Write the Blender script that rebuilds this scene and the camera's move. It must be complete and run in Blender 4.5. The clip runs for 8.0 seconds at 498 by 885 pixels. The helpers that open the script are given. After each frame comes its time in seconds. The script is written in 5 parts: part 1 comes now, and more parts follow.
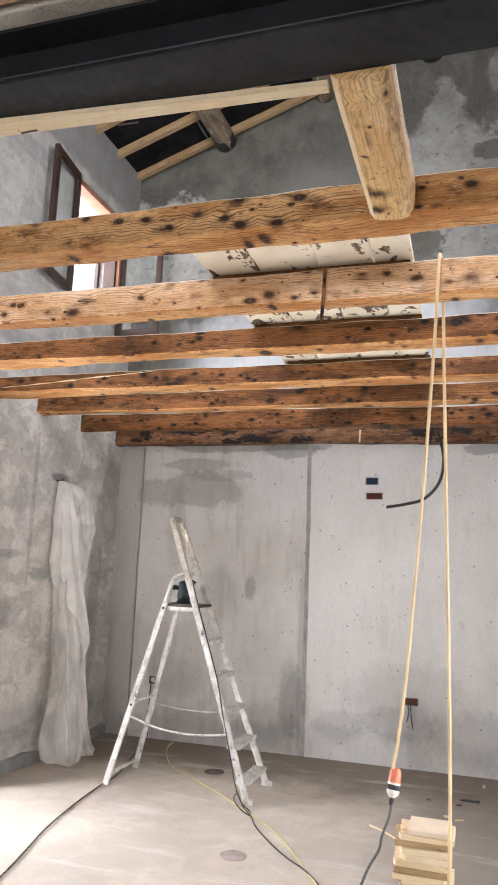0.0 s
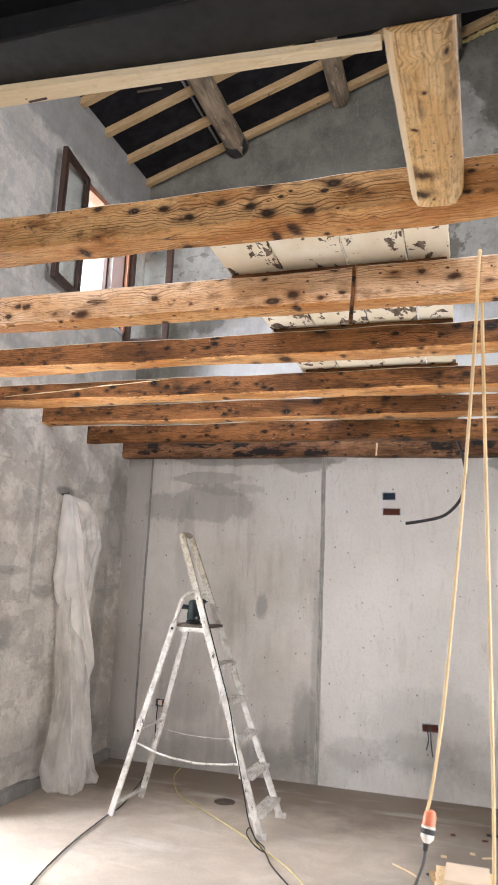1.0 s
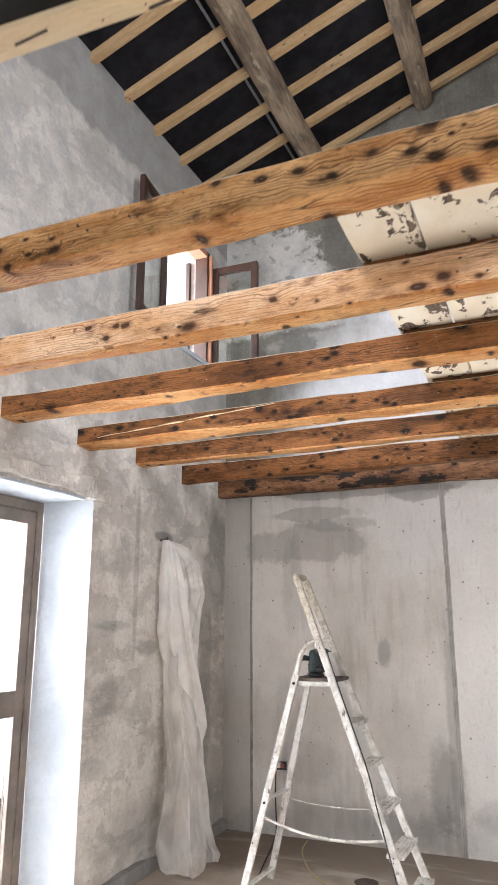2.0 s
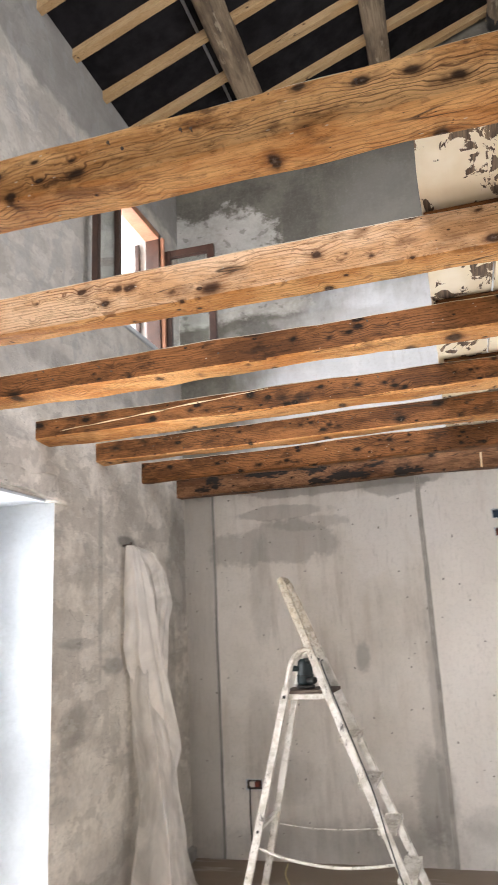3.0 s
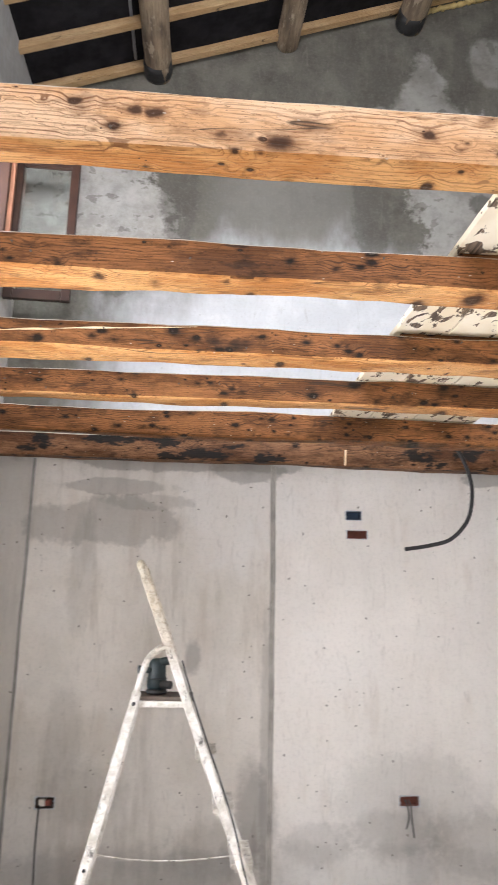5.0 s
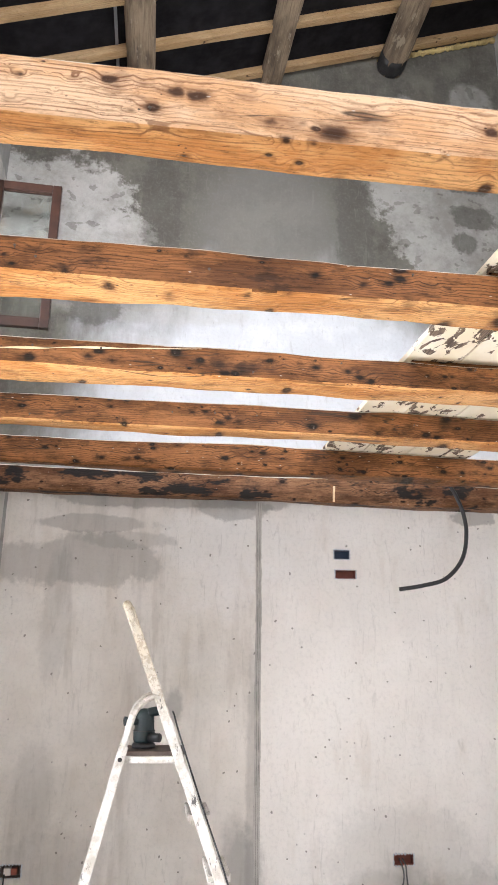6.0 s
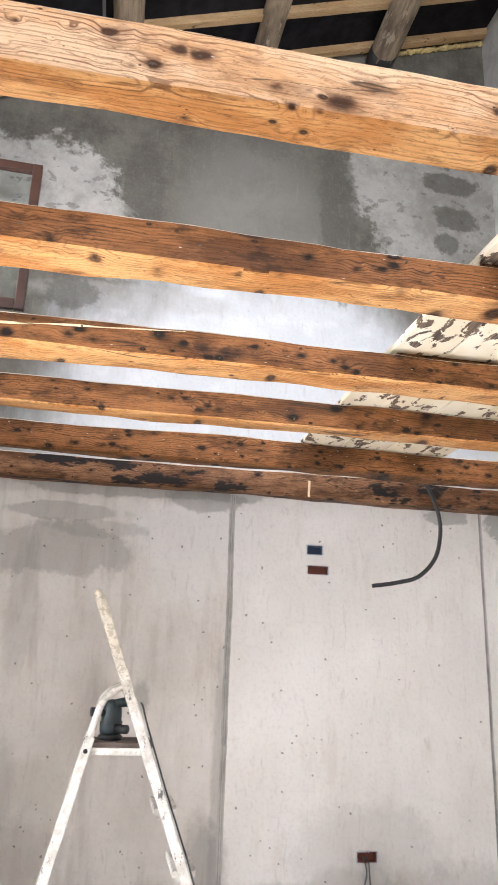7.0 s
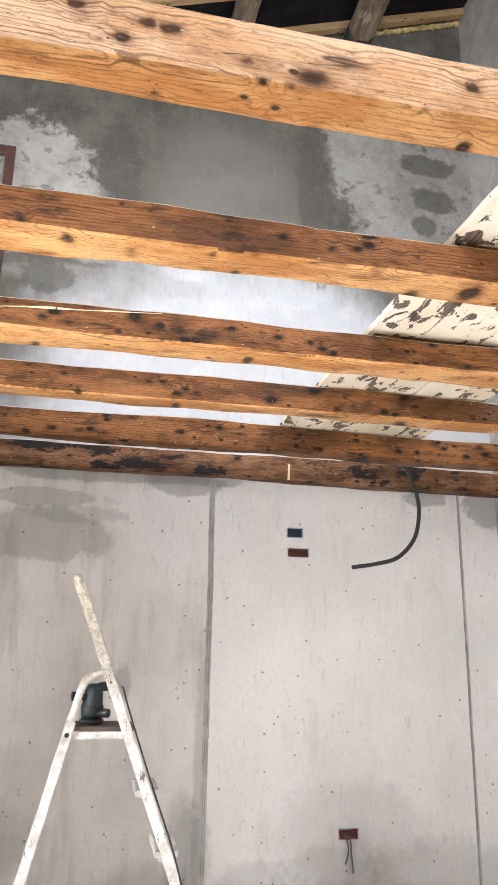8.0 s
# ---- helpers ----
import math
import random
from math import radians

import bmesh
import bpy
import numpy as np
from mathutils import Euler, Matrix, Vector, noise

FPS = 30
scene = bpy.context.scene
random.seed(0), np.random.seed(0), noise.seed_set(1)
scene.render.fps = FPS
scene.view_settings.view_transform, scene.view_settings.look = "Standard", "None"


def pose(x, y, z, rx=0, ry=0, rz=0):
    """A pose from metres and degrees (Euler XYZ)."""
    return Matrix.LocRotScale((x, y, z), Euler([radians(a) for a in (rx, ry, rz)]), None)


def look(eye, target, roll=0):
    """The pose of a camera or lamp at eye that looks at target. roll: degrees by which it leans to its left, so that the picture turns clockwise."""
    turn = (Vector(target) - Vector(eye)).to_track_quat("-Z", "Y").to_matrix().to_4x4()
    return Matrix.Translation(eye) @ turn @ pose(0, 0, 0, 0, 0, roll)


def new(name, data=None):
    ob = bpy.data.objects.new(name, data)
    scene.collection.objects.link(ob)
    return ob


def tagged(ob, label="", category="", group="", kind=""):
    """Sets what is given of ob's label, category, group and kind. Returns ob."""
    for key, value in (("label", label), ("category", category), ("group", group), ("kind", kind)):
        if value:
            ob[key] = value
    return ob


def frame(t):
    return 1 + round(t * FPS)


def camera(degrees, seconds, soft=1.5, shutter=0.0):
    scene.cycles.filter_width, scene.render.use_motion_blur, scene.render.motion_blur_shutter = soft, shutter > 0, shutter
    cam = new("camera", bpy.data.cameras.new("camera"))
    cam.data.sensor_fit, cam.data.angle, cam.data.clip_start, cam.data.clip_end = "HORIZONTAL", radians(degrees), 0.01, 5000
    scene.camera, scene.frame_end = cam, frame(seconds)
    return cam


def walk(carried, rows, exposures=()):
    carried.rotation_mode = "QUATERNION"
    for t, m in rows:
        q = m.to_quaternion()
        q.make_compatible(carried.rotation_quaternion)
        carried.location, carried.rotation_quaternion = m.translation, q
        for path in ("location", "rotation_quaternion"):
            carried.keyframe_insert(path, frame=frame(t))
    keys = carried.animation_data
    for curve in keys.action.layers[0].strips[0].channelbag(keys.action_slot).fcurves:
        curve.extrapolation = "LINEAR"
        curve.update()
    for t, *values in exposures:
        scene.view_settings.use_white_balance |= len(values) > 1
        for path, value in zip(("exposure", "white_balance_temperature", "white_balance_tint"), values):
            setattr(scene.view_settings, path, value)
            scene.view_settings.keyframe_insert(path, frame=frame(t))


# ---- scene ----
cam = camera(37.9, 8.0, shutter=0.4)
PATH = [
    (0, (0.03, 0.029, 1.561), (-0.566, 1.907, 1.903), 2.4),
    (0.5, (-0.021, 0.116, 1.599), (-0.666, 1.976, 1.953), 2.4),
    (1, (-0.111, 0.23, 1.584), (-0.716, 2.098, 1.965), 2.7),
    (1.5, (-0.291, 0.409, 1.602), (-1.023, 2.205, 2.092), 1.3),
    (1.7, (-0.37, 0.488, 1.6), (-1.164, 2.257, 2.091), 0.3),
    (2.8, (-0.982, 0.85, 1.644), (-1.619, 2.684, 2.125), -2.7),
    (3, (-1.078, 0.864, 1.654), (-1.63, 2.723, 2.144), -2.8),
    (3.5, (-1.311, 0.986, 1.64), (-1.692, 2.885, 2.138), -2.5),
    (4, (-1.486, 1.218, 1.621), (-1.758, 3.125, 2.161), -1.9),
    (4.5, (-1.76, 1.381, 1.622), (-1.954, 3.307, 2.127), 0.0),
    (4.6, (-1.818, 1.405, 1.655), (-1.91, 3.344, 2.134), -0.0),
    (5, (-1.946, 1.453, 1.659), (-1.81, 3.393, 2.128), 1.2),
    (5.2, (-1.992, 1.478, 1.667), (-1.774, 3.406, 2.152), 1.2),
    (6.3, (-2.157, 1.723, 1.64), (-1.903, 3.613, 2.244), 0.8),
    (6.5, (-2.171, 1.736, 1.631), (-1.909, 3.623, 2.238), 1.0),
    (7, (-2.16, 1.746, 1.627), (-1.825, 3.63, 2.209), 2.0),
    (7.5, (-2.144, 1.739, 1.624), (-1.756, 3.619, 2.185), 1.6),
    (8, (-2.144, 1.751, 1.617), (-1.756, 3.636, 2.162), 1.0),
]

EXPOSURES = [(0.0, 0.26, 6500, 16), (0.5, 0.26, 6550, 16), (1.0, 0.28, 6650, 16), (1.5, 0.36, 6450, 16), (3.0, 0.24, 6950, 16), (3.5, 0.38, 6850, 16), (4.5, 0.45, 6700, 16), (5.2, 0.48, 6600, 16), (6.3, 0.62, 6580, 16), (8.0, 0.56, 6600, 16)]
walk(cam, [(t, look(eye, target, roll)) for t, eye, target, roll in PATH], EXPOSURES)

# ---- plan, in metres ----
LEFT, RIGHT, BACK, FRONT = -3.33, 0.65, 6.45, -2.6
THICK = 0.45
DOOR = (3.15, 4.48, 0.03, 2.40)
WINDOW = (5.235, 6.09, 3.83, 4.965)
FRONT_DOOR = (-2.3, -0.5, 0.0, 2.35)
FRONT_WINDOW = (-2.2, -0.4, 3.7, 5.1)
# unseen openings in the right wall, added to let fill light in
SIDE_FILL_HIGH = (2.2, 4.2, 3.5, 5.0)
SIDE_FILL_LOW = (2.6, 3.9, 0.0, 2.3)


def roof_z(x):
    """Underside of the rafters."""
    return 5.54 + 0.36 * (x - LEFT)


# ---- daylight ----
world = bpy.data.worlds.new("daylight")
scene.world = world
world.use_nodes = True
sky = world.node_tree.nodes.new("ShaderNodeTexSky")
sky.sky_type, sky.sun_disc = "NISHITA", False
sky.sun_elevation, sky.sun_rotation = radians(38), radians(250)
world.node_tree.links.new(sky.outputs[0], world.node_tree.nodes["Background"].inputs[0])
world.node_tree.nodes["Background"].inputs[1].default_value = 0.12

sun = new("sun", bpy.data.lights.new("sun", "SUN"))
sun.data.energy, sun.data.angle, sun.data.color = 2.0, radians(10), (1.0, 0.96, 0.9)
sun.matrix_world = look((-10, 0.0, 8.0), (0, 3, 0))


def sky_panel(name, at, towards, width, height, watts, colour=(0.90, 0.95, 1.0)):
    data = bpy.data.lights.new(name, "AREA")
    data.shape, data.size, data.size_y, data.energy, data.color = "RECTANGLE", width, height, watts, colour
    lamp = new(name, data)
    lamp.matrix_world = look(at, towards)
    return lamp


sky_panel("door_daylight", (LEFT - 1.5, 3.75, 1.7), (-1.0, 4.3, 0.5), 1.7, 2.4, 420)
sky_panel("window_daylight", (LEFT - 1.1, 5.66, 4.5), (0, 5.66, 4.2), 1.4, 1.8, 190)
sky_panel("front_door_daylight", (-1.4, FRONT - 0.3, 1.2), (-1.4, 3, 1.2), 1.7, 2.3, 85)
sky_panel("front_window_daylight", (-1.3, FRONT - 0.3, 4.4), (-1.3, 3, 4.0), 1.7, 1.35, 280)
# two added fill lamps that brighten the long wall from the unseen side
sky_panel("side_fill_high", (RIGHT + 0.3, 3.2, 4.25), (-3, 3.4, 4.1), 1.9, 1.4, 68)
sky_panel("side_fill_low", (RIGHT + 0.3, 3.25, 1.2), (-3, 3.6, 1.2), 1.2, 2.2, 38)


# ---- node helpers ----
class Shade:
    """A small wrapper for one procedural material."""

    def __init__(self, name, rough=0.8, metal=0.0):
        self.material = bpy.data.materials.new(name)
        self.material.use_nodes = True
        self.tree = self.material.node_tree
        self.bsdf = self.tree.nodes["Principled BSDF"]
        self.bsdf.inputs["Roughness"].default_value = rough
        self.bsdf.inputs["Metallic"].default_value = metal
        self.where = self.node("ShaderNodeTexCoord").outputs["Object"]

    def node(self, kind):
        return self.tree.nodes.new(kind)

    def put(self, socket, value):
        if isinstance(value, bpy.types.NodeSocket):
            self.tree.links.new(value, socket)
        elif isinstance(value, (tuple, list)) and len(value) == 3 and socket.type == "RGBA":
            socket.default_value = (*value, 1)
        else:
            socket.default_value = value

    def scaled(self, scale, vector=None, shift=(0, 0, 0)):
        n = self.node("ShaderNodeMapping")
        self.put(n.inputs[0], vector or self.where)
        n.inputs["Scale"].default_value = scale
        self.put(n.inputs["Location"], shift)
        return n.outputs[0]

    def noise(self, scale, detail=4.0, rough=0.55, vector=None, bend=0.0):
        n = self.node("ShaderNodeTexNoise")
        self.put(n.inputs["Vector"], vector or self.where)
        n.inputs["Scale"].default_value, n.inputs["Detail"].default_value = scale, detail
        n.inputs["Roughness"].default_value, n.inputs["Distortion"].default_value = rough, bend
        return n.outputs[0]

    def cells(self, scale, vector=None, feature="F1", jitter=1.0):
        n = self.node("ShaderNodeTexVoronoi")
        n.feature = feature
        self.put(n.inputs["Vector"], vector or self.where)
        n.inputs["Scale"].default_value = scale
        n.inputs["Randomness"].default_value = jitter
        return n.outputs["Distance"]

    def math(self, op, a, b=0.0, c=0.0):
        n = self.node("ShaderNodeMath")
        n.operation = op
        for socket, value in zip(n.inputs, (a, b, c)):
            self.put(socket, value)
        return n.outputs[0]

    def step(self, value, low, high, to_low=0.0, to_high=1.0):
        n = self.node("ShaderNodeMapRange")
        n.interpolation_type = "SMOOTHSTEP"
        for socket, v in zip(n.inputs[:5], (value, low, high, to_low, to_high)):
            self.put(socket, v)
        return n.outputs[0]

    def mix(self, factor, a, b, blend="MIX"):
        n = self.node("ShaderNodeMix")
        n.data_type, n.blend_type = "RGBA", blend
        self.put(n.inputs[0], factor)
        self.put(n.inputs[6], a)
        self.put(n.inputs[7], b)
        return n.outputs[2]

    def axes(self):
        n = self.node("ShaderNodeSeparateXYZ")
        self.put(n.inputs[0], self.where)
        return n.outputs[0], n.outputs[1], n.outputs[2]

    def chance(self):
        return self.node("ShaderNodeObjectInfo").outputs["Random"]

    def patch(self, across, up, centre, radii, wobble, soft=0.12):
        """An uneven patch: 1 inside an ellipse, 0 outside."""
        a = self.math("DIVIDE", self.math("SUBTRACT", across, centre[0]), radii[0])
        b = self.math("DIVIDE", self.math("SUBTRACT", up, centre[1]), radii[1])
        d = self.math("ADD", self.math("MULTIPLY", a, a), self.math("MULTIPLY", b, b))
        d = self.math("SQRT", d)
        d = self.math("ADD", d, wobble)
        return self.step(d, 1.0 - soft, 1.0 + soft, 1.0, 0.0)

    def relief(self, height, strength=0.3, depth=0.01, under=None):
        n = self.node("ShaderNodeBump")
        n.inputs["Strength"].default_value, n.inputs["Distance"].default_value = strength, depth
        self.put(n.inputs["Height"], height)
        if under:
            self.put(n.inputs["Normal"], under)
        return n.outputs[0]

    def done(self, colour, rough=None, normal=None):
        self.put(self.bsdf.inputs["Base Color"], colour)
        if rough is not None:
            self.put(self.bsdf.inputs["Roughness"], rough)
        if normal is not None:
            self.put(self.bsdf.inputs["Normal"], normal)
        return self.material


def specks(s, across, up, scale, size):
    """Small pits scattered over a flat wall."""
    flat = s.node("ShaderNodeCombineXYZ")
    s.put(flat.inputs[0], across)
    s.put(flat.inputs[1], up)
    n = s.node("ShaderNodeTexVoronoi")
    n.voronoi_dimensions = "2D"
    s.put(n.inputs["Vector"], flat.outputs[0])
    n.inputs["Scale"].default_value = scale
    rag = s.math("ADD", n.outputs["Distance"], centred(s, s.noise(60, 3), 0.10))
    return s.step(rag, size * 0.7, size, 1.0, 0.0)


def centred(s, value, amount):
    return s.math("MULTIPLY", s.math("SUBTRACT", value, 0.5), amount)


def plain(name, colour, rough=0.6, metal=0.0, vary=0.25, grain=60.0):
    """A plain surface with faint blotches and grain."""
    s = Shade(name, rough, metal)
    blot = s.step(s.noise(6.0, 4), 0.35, 0.65)
    fine = s.noise(grain, 3)
    dark = tuple(c * (1 - vary) for c in colour)
    c = s.mix(blot, dark, colour)
    return s.done(c, s.step(fine, 0.3, 0.7, max(rough - 0.12, 0.05), min(rough + 0.1, 1.0)), s.relief(fine, 0.12, 0.002))


# ---- materials ----
def plaster_back():
    """Cement plaster of the gable wall: damp patches, daylight painted above the beams, trowel marks, pinholes."""
    s = Shade("cement_plaster_gable", 0.85)
    x, y, z = s.axes()
    big = s.noise(1.3, 5, 0.6)
    mid = s.noise(4.5, 5, 0.6, bend=0.6)
    streak = s.noise(3.0, 4, 0.6, s.scaled((2.2, 2.2, 0.35)))
    fine = s.noise(42, 5, 0.65)
    speck = s.step(s.noise(95, 4, 0.7), 0.62, 0.72)
    trowel = s.noise(1.0, 5, 0.65, s.scaled((26, 26, 5)), 1.2)
    edge = s.math("ADD", centred(s, s.noise(5.5, 6, 0.65), 1.1), centred(s, s.noise(22, 3, 0.6), 0.3))
    wander = s.math("ADD", centred(s, s.noise(2.4, 5, 0.65), 2.0), s.math("MULTIPLY", edge, 0.5))
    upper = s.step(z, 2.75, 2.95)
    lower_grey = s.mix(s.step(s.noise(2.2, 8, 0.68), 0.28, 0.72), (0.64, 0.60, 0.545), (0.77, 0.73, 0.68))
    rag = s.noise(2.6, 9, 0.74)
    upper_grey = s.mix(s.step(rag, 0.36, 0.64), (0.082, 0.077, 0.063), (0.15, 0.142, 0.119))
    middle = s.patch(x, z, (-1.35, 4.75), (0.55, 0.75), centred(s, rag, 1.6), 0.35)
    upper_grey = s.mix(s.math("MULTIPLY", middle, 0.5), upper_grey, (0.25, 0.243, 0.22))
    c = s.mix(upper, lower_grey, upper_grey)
    c = s.mix(s.math("MULTIPLY", s.step(streak, 0.53, 0.72, 0.0, 0.32), s.step(upper, 0.0, 1.0, 1.0, 0.2)), c, (0.34, 0.305, 0.265))
    drip = s.noise(1.0, 4, 0.6, s.scaled((7.0, 7.0, 0.9)))
    c = s.mix(s.math("MULTIPLY", s.step(drip, 0.55, 0.68, 0.0, 0.24), s.math("SUBTRACT", 1.0, upper)), c, (0.34, 0.285, 0.23))
    # slightly greyer cement past the long-wall joint, corner shade mixed into its colour
    c = s.mix(s.math("MULTIPLY", s.step(x, -3.085, -3.065, 0.5, 0.0), s.math("SUBTRACT", 1.0, upper)), c, (0.36, 0.34, 0.31))
    # pale panel beside the middle joint
    pale = s.math("MULTIPLY", s.step(s.math("ADD", x, centred(s, s.noise(9, 3), 0.03)), -1.425, -1.405), s.math("SUBTRACT", 1.0, upper))
    c = s.mix(s.math("MULTIPLY", pale, 0.8), c, s.mix(s.step(big, 0.35, 0.65), (0.79, 0.755, 0.715), (0.88, 0.85, 0.81)))
    # light caught under the beams by the joint, painted as a paler patch
    joint_glow = s.patch(x, z, (-1.66, 2.36), (0.42, 0.30), wander, 0.4)
    c = s.mix(s.math("MULTIPLY", joint_glow, 0.7), c, (0.82, 0.80, 0.775))
    worn = s.step(s.noise(1.0, 4, 0.6, s.scaled((4.5, 4.5, 1.1), None, (3, 0, 5))), 0.55, 0.68)
    c = s.mix(s.math("MULTIPLY", s.math("MULTIPLY", worn, s.math("SUBTRACT", 1.0, upper)), 0.2), c, (0.50, 0.415, 0.33))
    # pale daylight low on the upper wall, put into the plaster colour
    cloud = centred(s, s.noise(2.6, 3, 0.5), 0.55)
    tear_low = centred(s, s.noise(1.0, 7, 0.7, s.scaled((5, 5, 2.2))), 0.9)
    low_glow = s.patch(x, z, (-1.15, 3.15), (1.55, 1.22), s.math("ADD", cloud, s.math("MULTIPLY", tear_low, 0.5)), 0.28)
    c = s.mix(s.math("MULTIPLY", low_glow, s.math("MULTIPLY", upper, 0.9)), c, s.mix(s.step(mid, 0.4, 0.7), (0.70, 0.73, 0.765), (0.80, 0.825, 0.855)))
    low_glow2 = s.patch(x, z, (0.3, 3.1), (0.6, 0.6), cloud, 0.3)
    c = s.mix(s.math("MULTIPLY", low_glow2, s.math("MULTIPLY", upper, 0.8)), c, (0.66, 0.68, 0.70))
    # old pale coat showing through on the upper wall
    spots = s.step(s.noise(9.0, 3, 0.5, s.scaled((1.0, 1.0, 1.3))), 0.60, 0.64)
    tear = s.math("ADD", centred(s, s.noise(1.0, 8, 0.72, s.scaled((2.6, 2.6, 3.4))), 0.75), centred(s, s.noise(1.0, 4, 0.7, s.scaled((30, 30, 11))), 0.16))
    # where the old coat ends, on the side of the window and towards the ridge
    by_window = s.math("ADD", s.math("SUBTRACT", s.math("MULTIPLY_ADD", z, -0.48, -0.02), x), tear)
    by_window = s.math("MULTIPLY", s.step(by_window, -0.03, 0.04), s.step(s.math("ADD", z, tear), 5.22, 5.32, 1.0, 0.0))
    by_window = s.math("MULTIPLY", by_window, s.step(s.math("ADD", z, s.math("MULTIPLY", tear, 0.5)), 4.20, 4.28))
    by_ridge = s.math("SUBTRACT", s.math("ADD", x, tear), s.math("MULTIPLY_ADD", z, -0.36, 1.37))
    by_ridge = s.math("MULTIPLY", s.step(by_ridge, -0.03, 0.04), s.step(s.math("ADD", z, tear), 5.62, 5.72, 1.0, 0.0))
    point = s.math("SUBTRACT", s.math("MULTIPLY", s.math("SUBTRACT", 6.32, z), 0.48), s.math("ABSOLUTE", s.math("ADD", x, 0.2)))
    point = s.math("MULTIPLY", s.step(s.math("ADD", point, s.math("MULTIPLY", tear, 0.6)), -0.03, 0.05), 0.8)
    knob = s.patch(x, z, (0.37, 6.2), (0.2, 0.24), tear, 0.12)
    blot = s.patch(x, z, (-2.2, 4.08), (0.7, 0.10), tear, 0.2)
    for m, amount in ((by_window, 0.85), (s.math("MULTIPLY", s.math("MAXIMUM", by_ridge, s.math("MULTIPLY", point, s.step(z, 5.45, 5.6))), s.step(s.math("ADD", z, s.math("MULTIPLY", tear, 0.5)), 4.2, 4.35)), 0.6), (knob, 0.4), (blot, 0.35)):
        m = s.math("MULTIPLY", m, s.math("SUBTRACT", 1.0, s.math("MULTIPLY", spots, 0.55)))
        c = s.mix(s.math("MULTIPLY", m, amount), c, s.mix(s.step(rag, 0.38, 0.62), (0.34, 0.33, 0.305), (0.52, 0.515, 0.49)))
    # damp patches, and wide darker bands at the foot and below the last beam
    for centre, radii, amount in (
        ((-2.52, 2.27), (0.52, 0.16), 0.38), ((-2.55, 2.52), (0.45, 0.05), 0.36), ((-2.3, 2.42), (0.3, 0.06), 0.25), ((-0.86, 6.15), (0.10, 0.3), 0.5), ((0.12, 6.1), (0.08, 0.4), 0.5), ((-1.25, 5.7), (0.2, 0.3), 0.3), ((-2.1, 2.70), (1.0, 0.06), 0.42), ((-1.6, 2.66), (0.28, 0.08), 0.45), ((-2.7, 1.95), (0.08, 0.42), 0.2), ((-1.5, 0.42), (0.13, 0.28), 0.4), ((-1.75, 0.25), (0.3, 0.16), 0.25),
        ((-1.94, 1.39), (0.05, 0.11), 0.5), ((-1.45, 0.8), (0.035, 0.9), 0.3), ((0.26, 5.43), (0.24, 0.10), 0.8), ((0.31, 5.11), (0.17, 0.11), 0.8), ((0.22, 4.88), (0.11, 0.09), 0.75),
        ((-2.62, 4.06), (0.18, 0.13), 0.65), ((-2.18, 4.9), (0.15, 0.55), 0.6), ((-0.68, 5.0), (0.15, 0.75), 0.6), ((-0.52, 6.0), (0.10, 0.35), 0.45),
        ((0.62, 2.62), (0.22, 0.14), 0.55), ((0.1, 2.66), (0.16, 0.06), 0.5), ((-0.45, 0.25), (0.10, 0.3), 0.22), ((-2.75, 0.9), (0.12, 0.3), 0.2), ((-0.62, 0.33), (0.30, 0.14), 0.26), ((-0.5, 0.5), (0.5, 0.32), 0.2), ((-1.54, 0.5), (0.10, 0.3), 0.24), ((0.1, 0.28), (0.5, 0.2), 0.25), ((-1.1, 0.28), (0.22, 0.12), 0.25), ((-2.6, 0.55), (0.3, 0.16), 0.2), ((-1.0, 0.12), (1.3, 0.16), 0.2), ((-2.3, 0.1), (0.9, 0.16), 0.3)):
        c = s.mix(s.math("MULTIPLY", s.patch(x, z, centre, radii, wander if centre[1] > 2.0 and radii[0] > 0.3 else edge, 0.14 if centre[1] > 2.2 else 0.32), amount), c, s.mix(upper, (0.17, 0.163, 0.15), (0.085, 0.08, 0.068)))
    pits = s.math("MULTIPLY", specks(s, x, z, 12.0, 0.07), s.step(s.noise(2.3, 3), 0.60, 0.68))
    pits = s.math("MAXIMUM", pits, s.math("MULTIPLY", specks(s, x, z, 3.2, 0.022), 0.8))
    pits = s.math("MULTIPLY", pits, s.step(upper, 0.0, 1.0, 1.0, 0.25))
    c = s.mix(s.math("MULTIPLY", pits, 0.85), c, (0.08, 0.068, 0.055))
    c = s.mix(s.step(trowel, 0.56, 0.70, 0.0, 0.20), c, (0.28, 0.26, 0.235))
    c = s.mix(s.math("MULTIPLY", speck, 0.09), c, (0.18, 0.17, 0.155))
    c = s.mix(s.step(fine, 0.45, 0.75, 0.0, 0.17), c, (0.30, 0.29, 0.28))
    h = s.math("ADD", s.math("MULTIPLY", mid, 1.0), s.math("SUBTRACT", s.math("MULTIPLY", fine, 0.14), s.math("MULTIPLY", pits, 0.7)))
    return s.done(c, s.step(mid, 0.3, 0.7, 0.6, 0.9), s.relief(h, 0.35, 0.012))


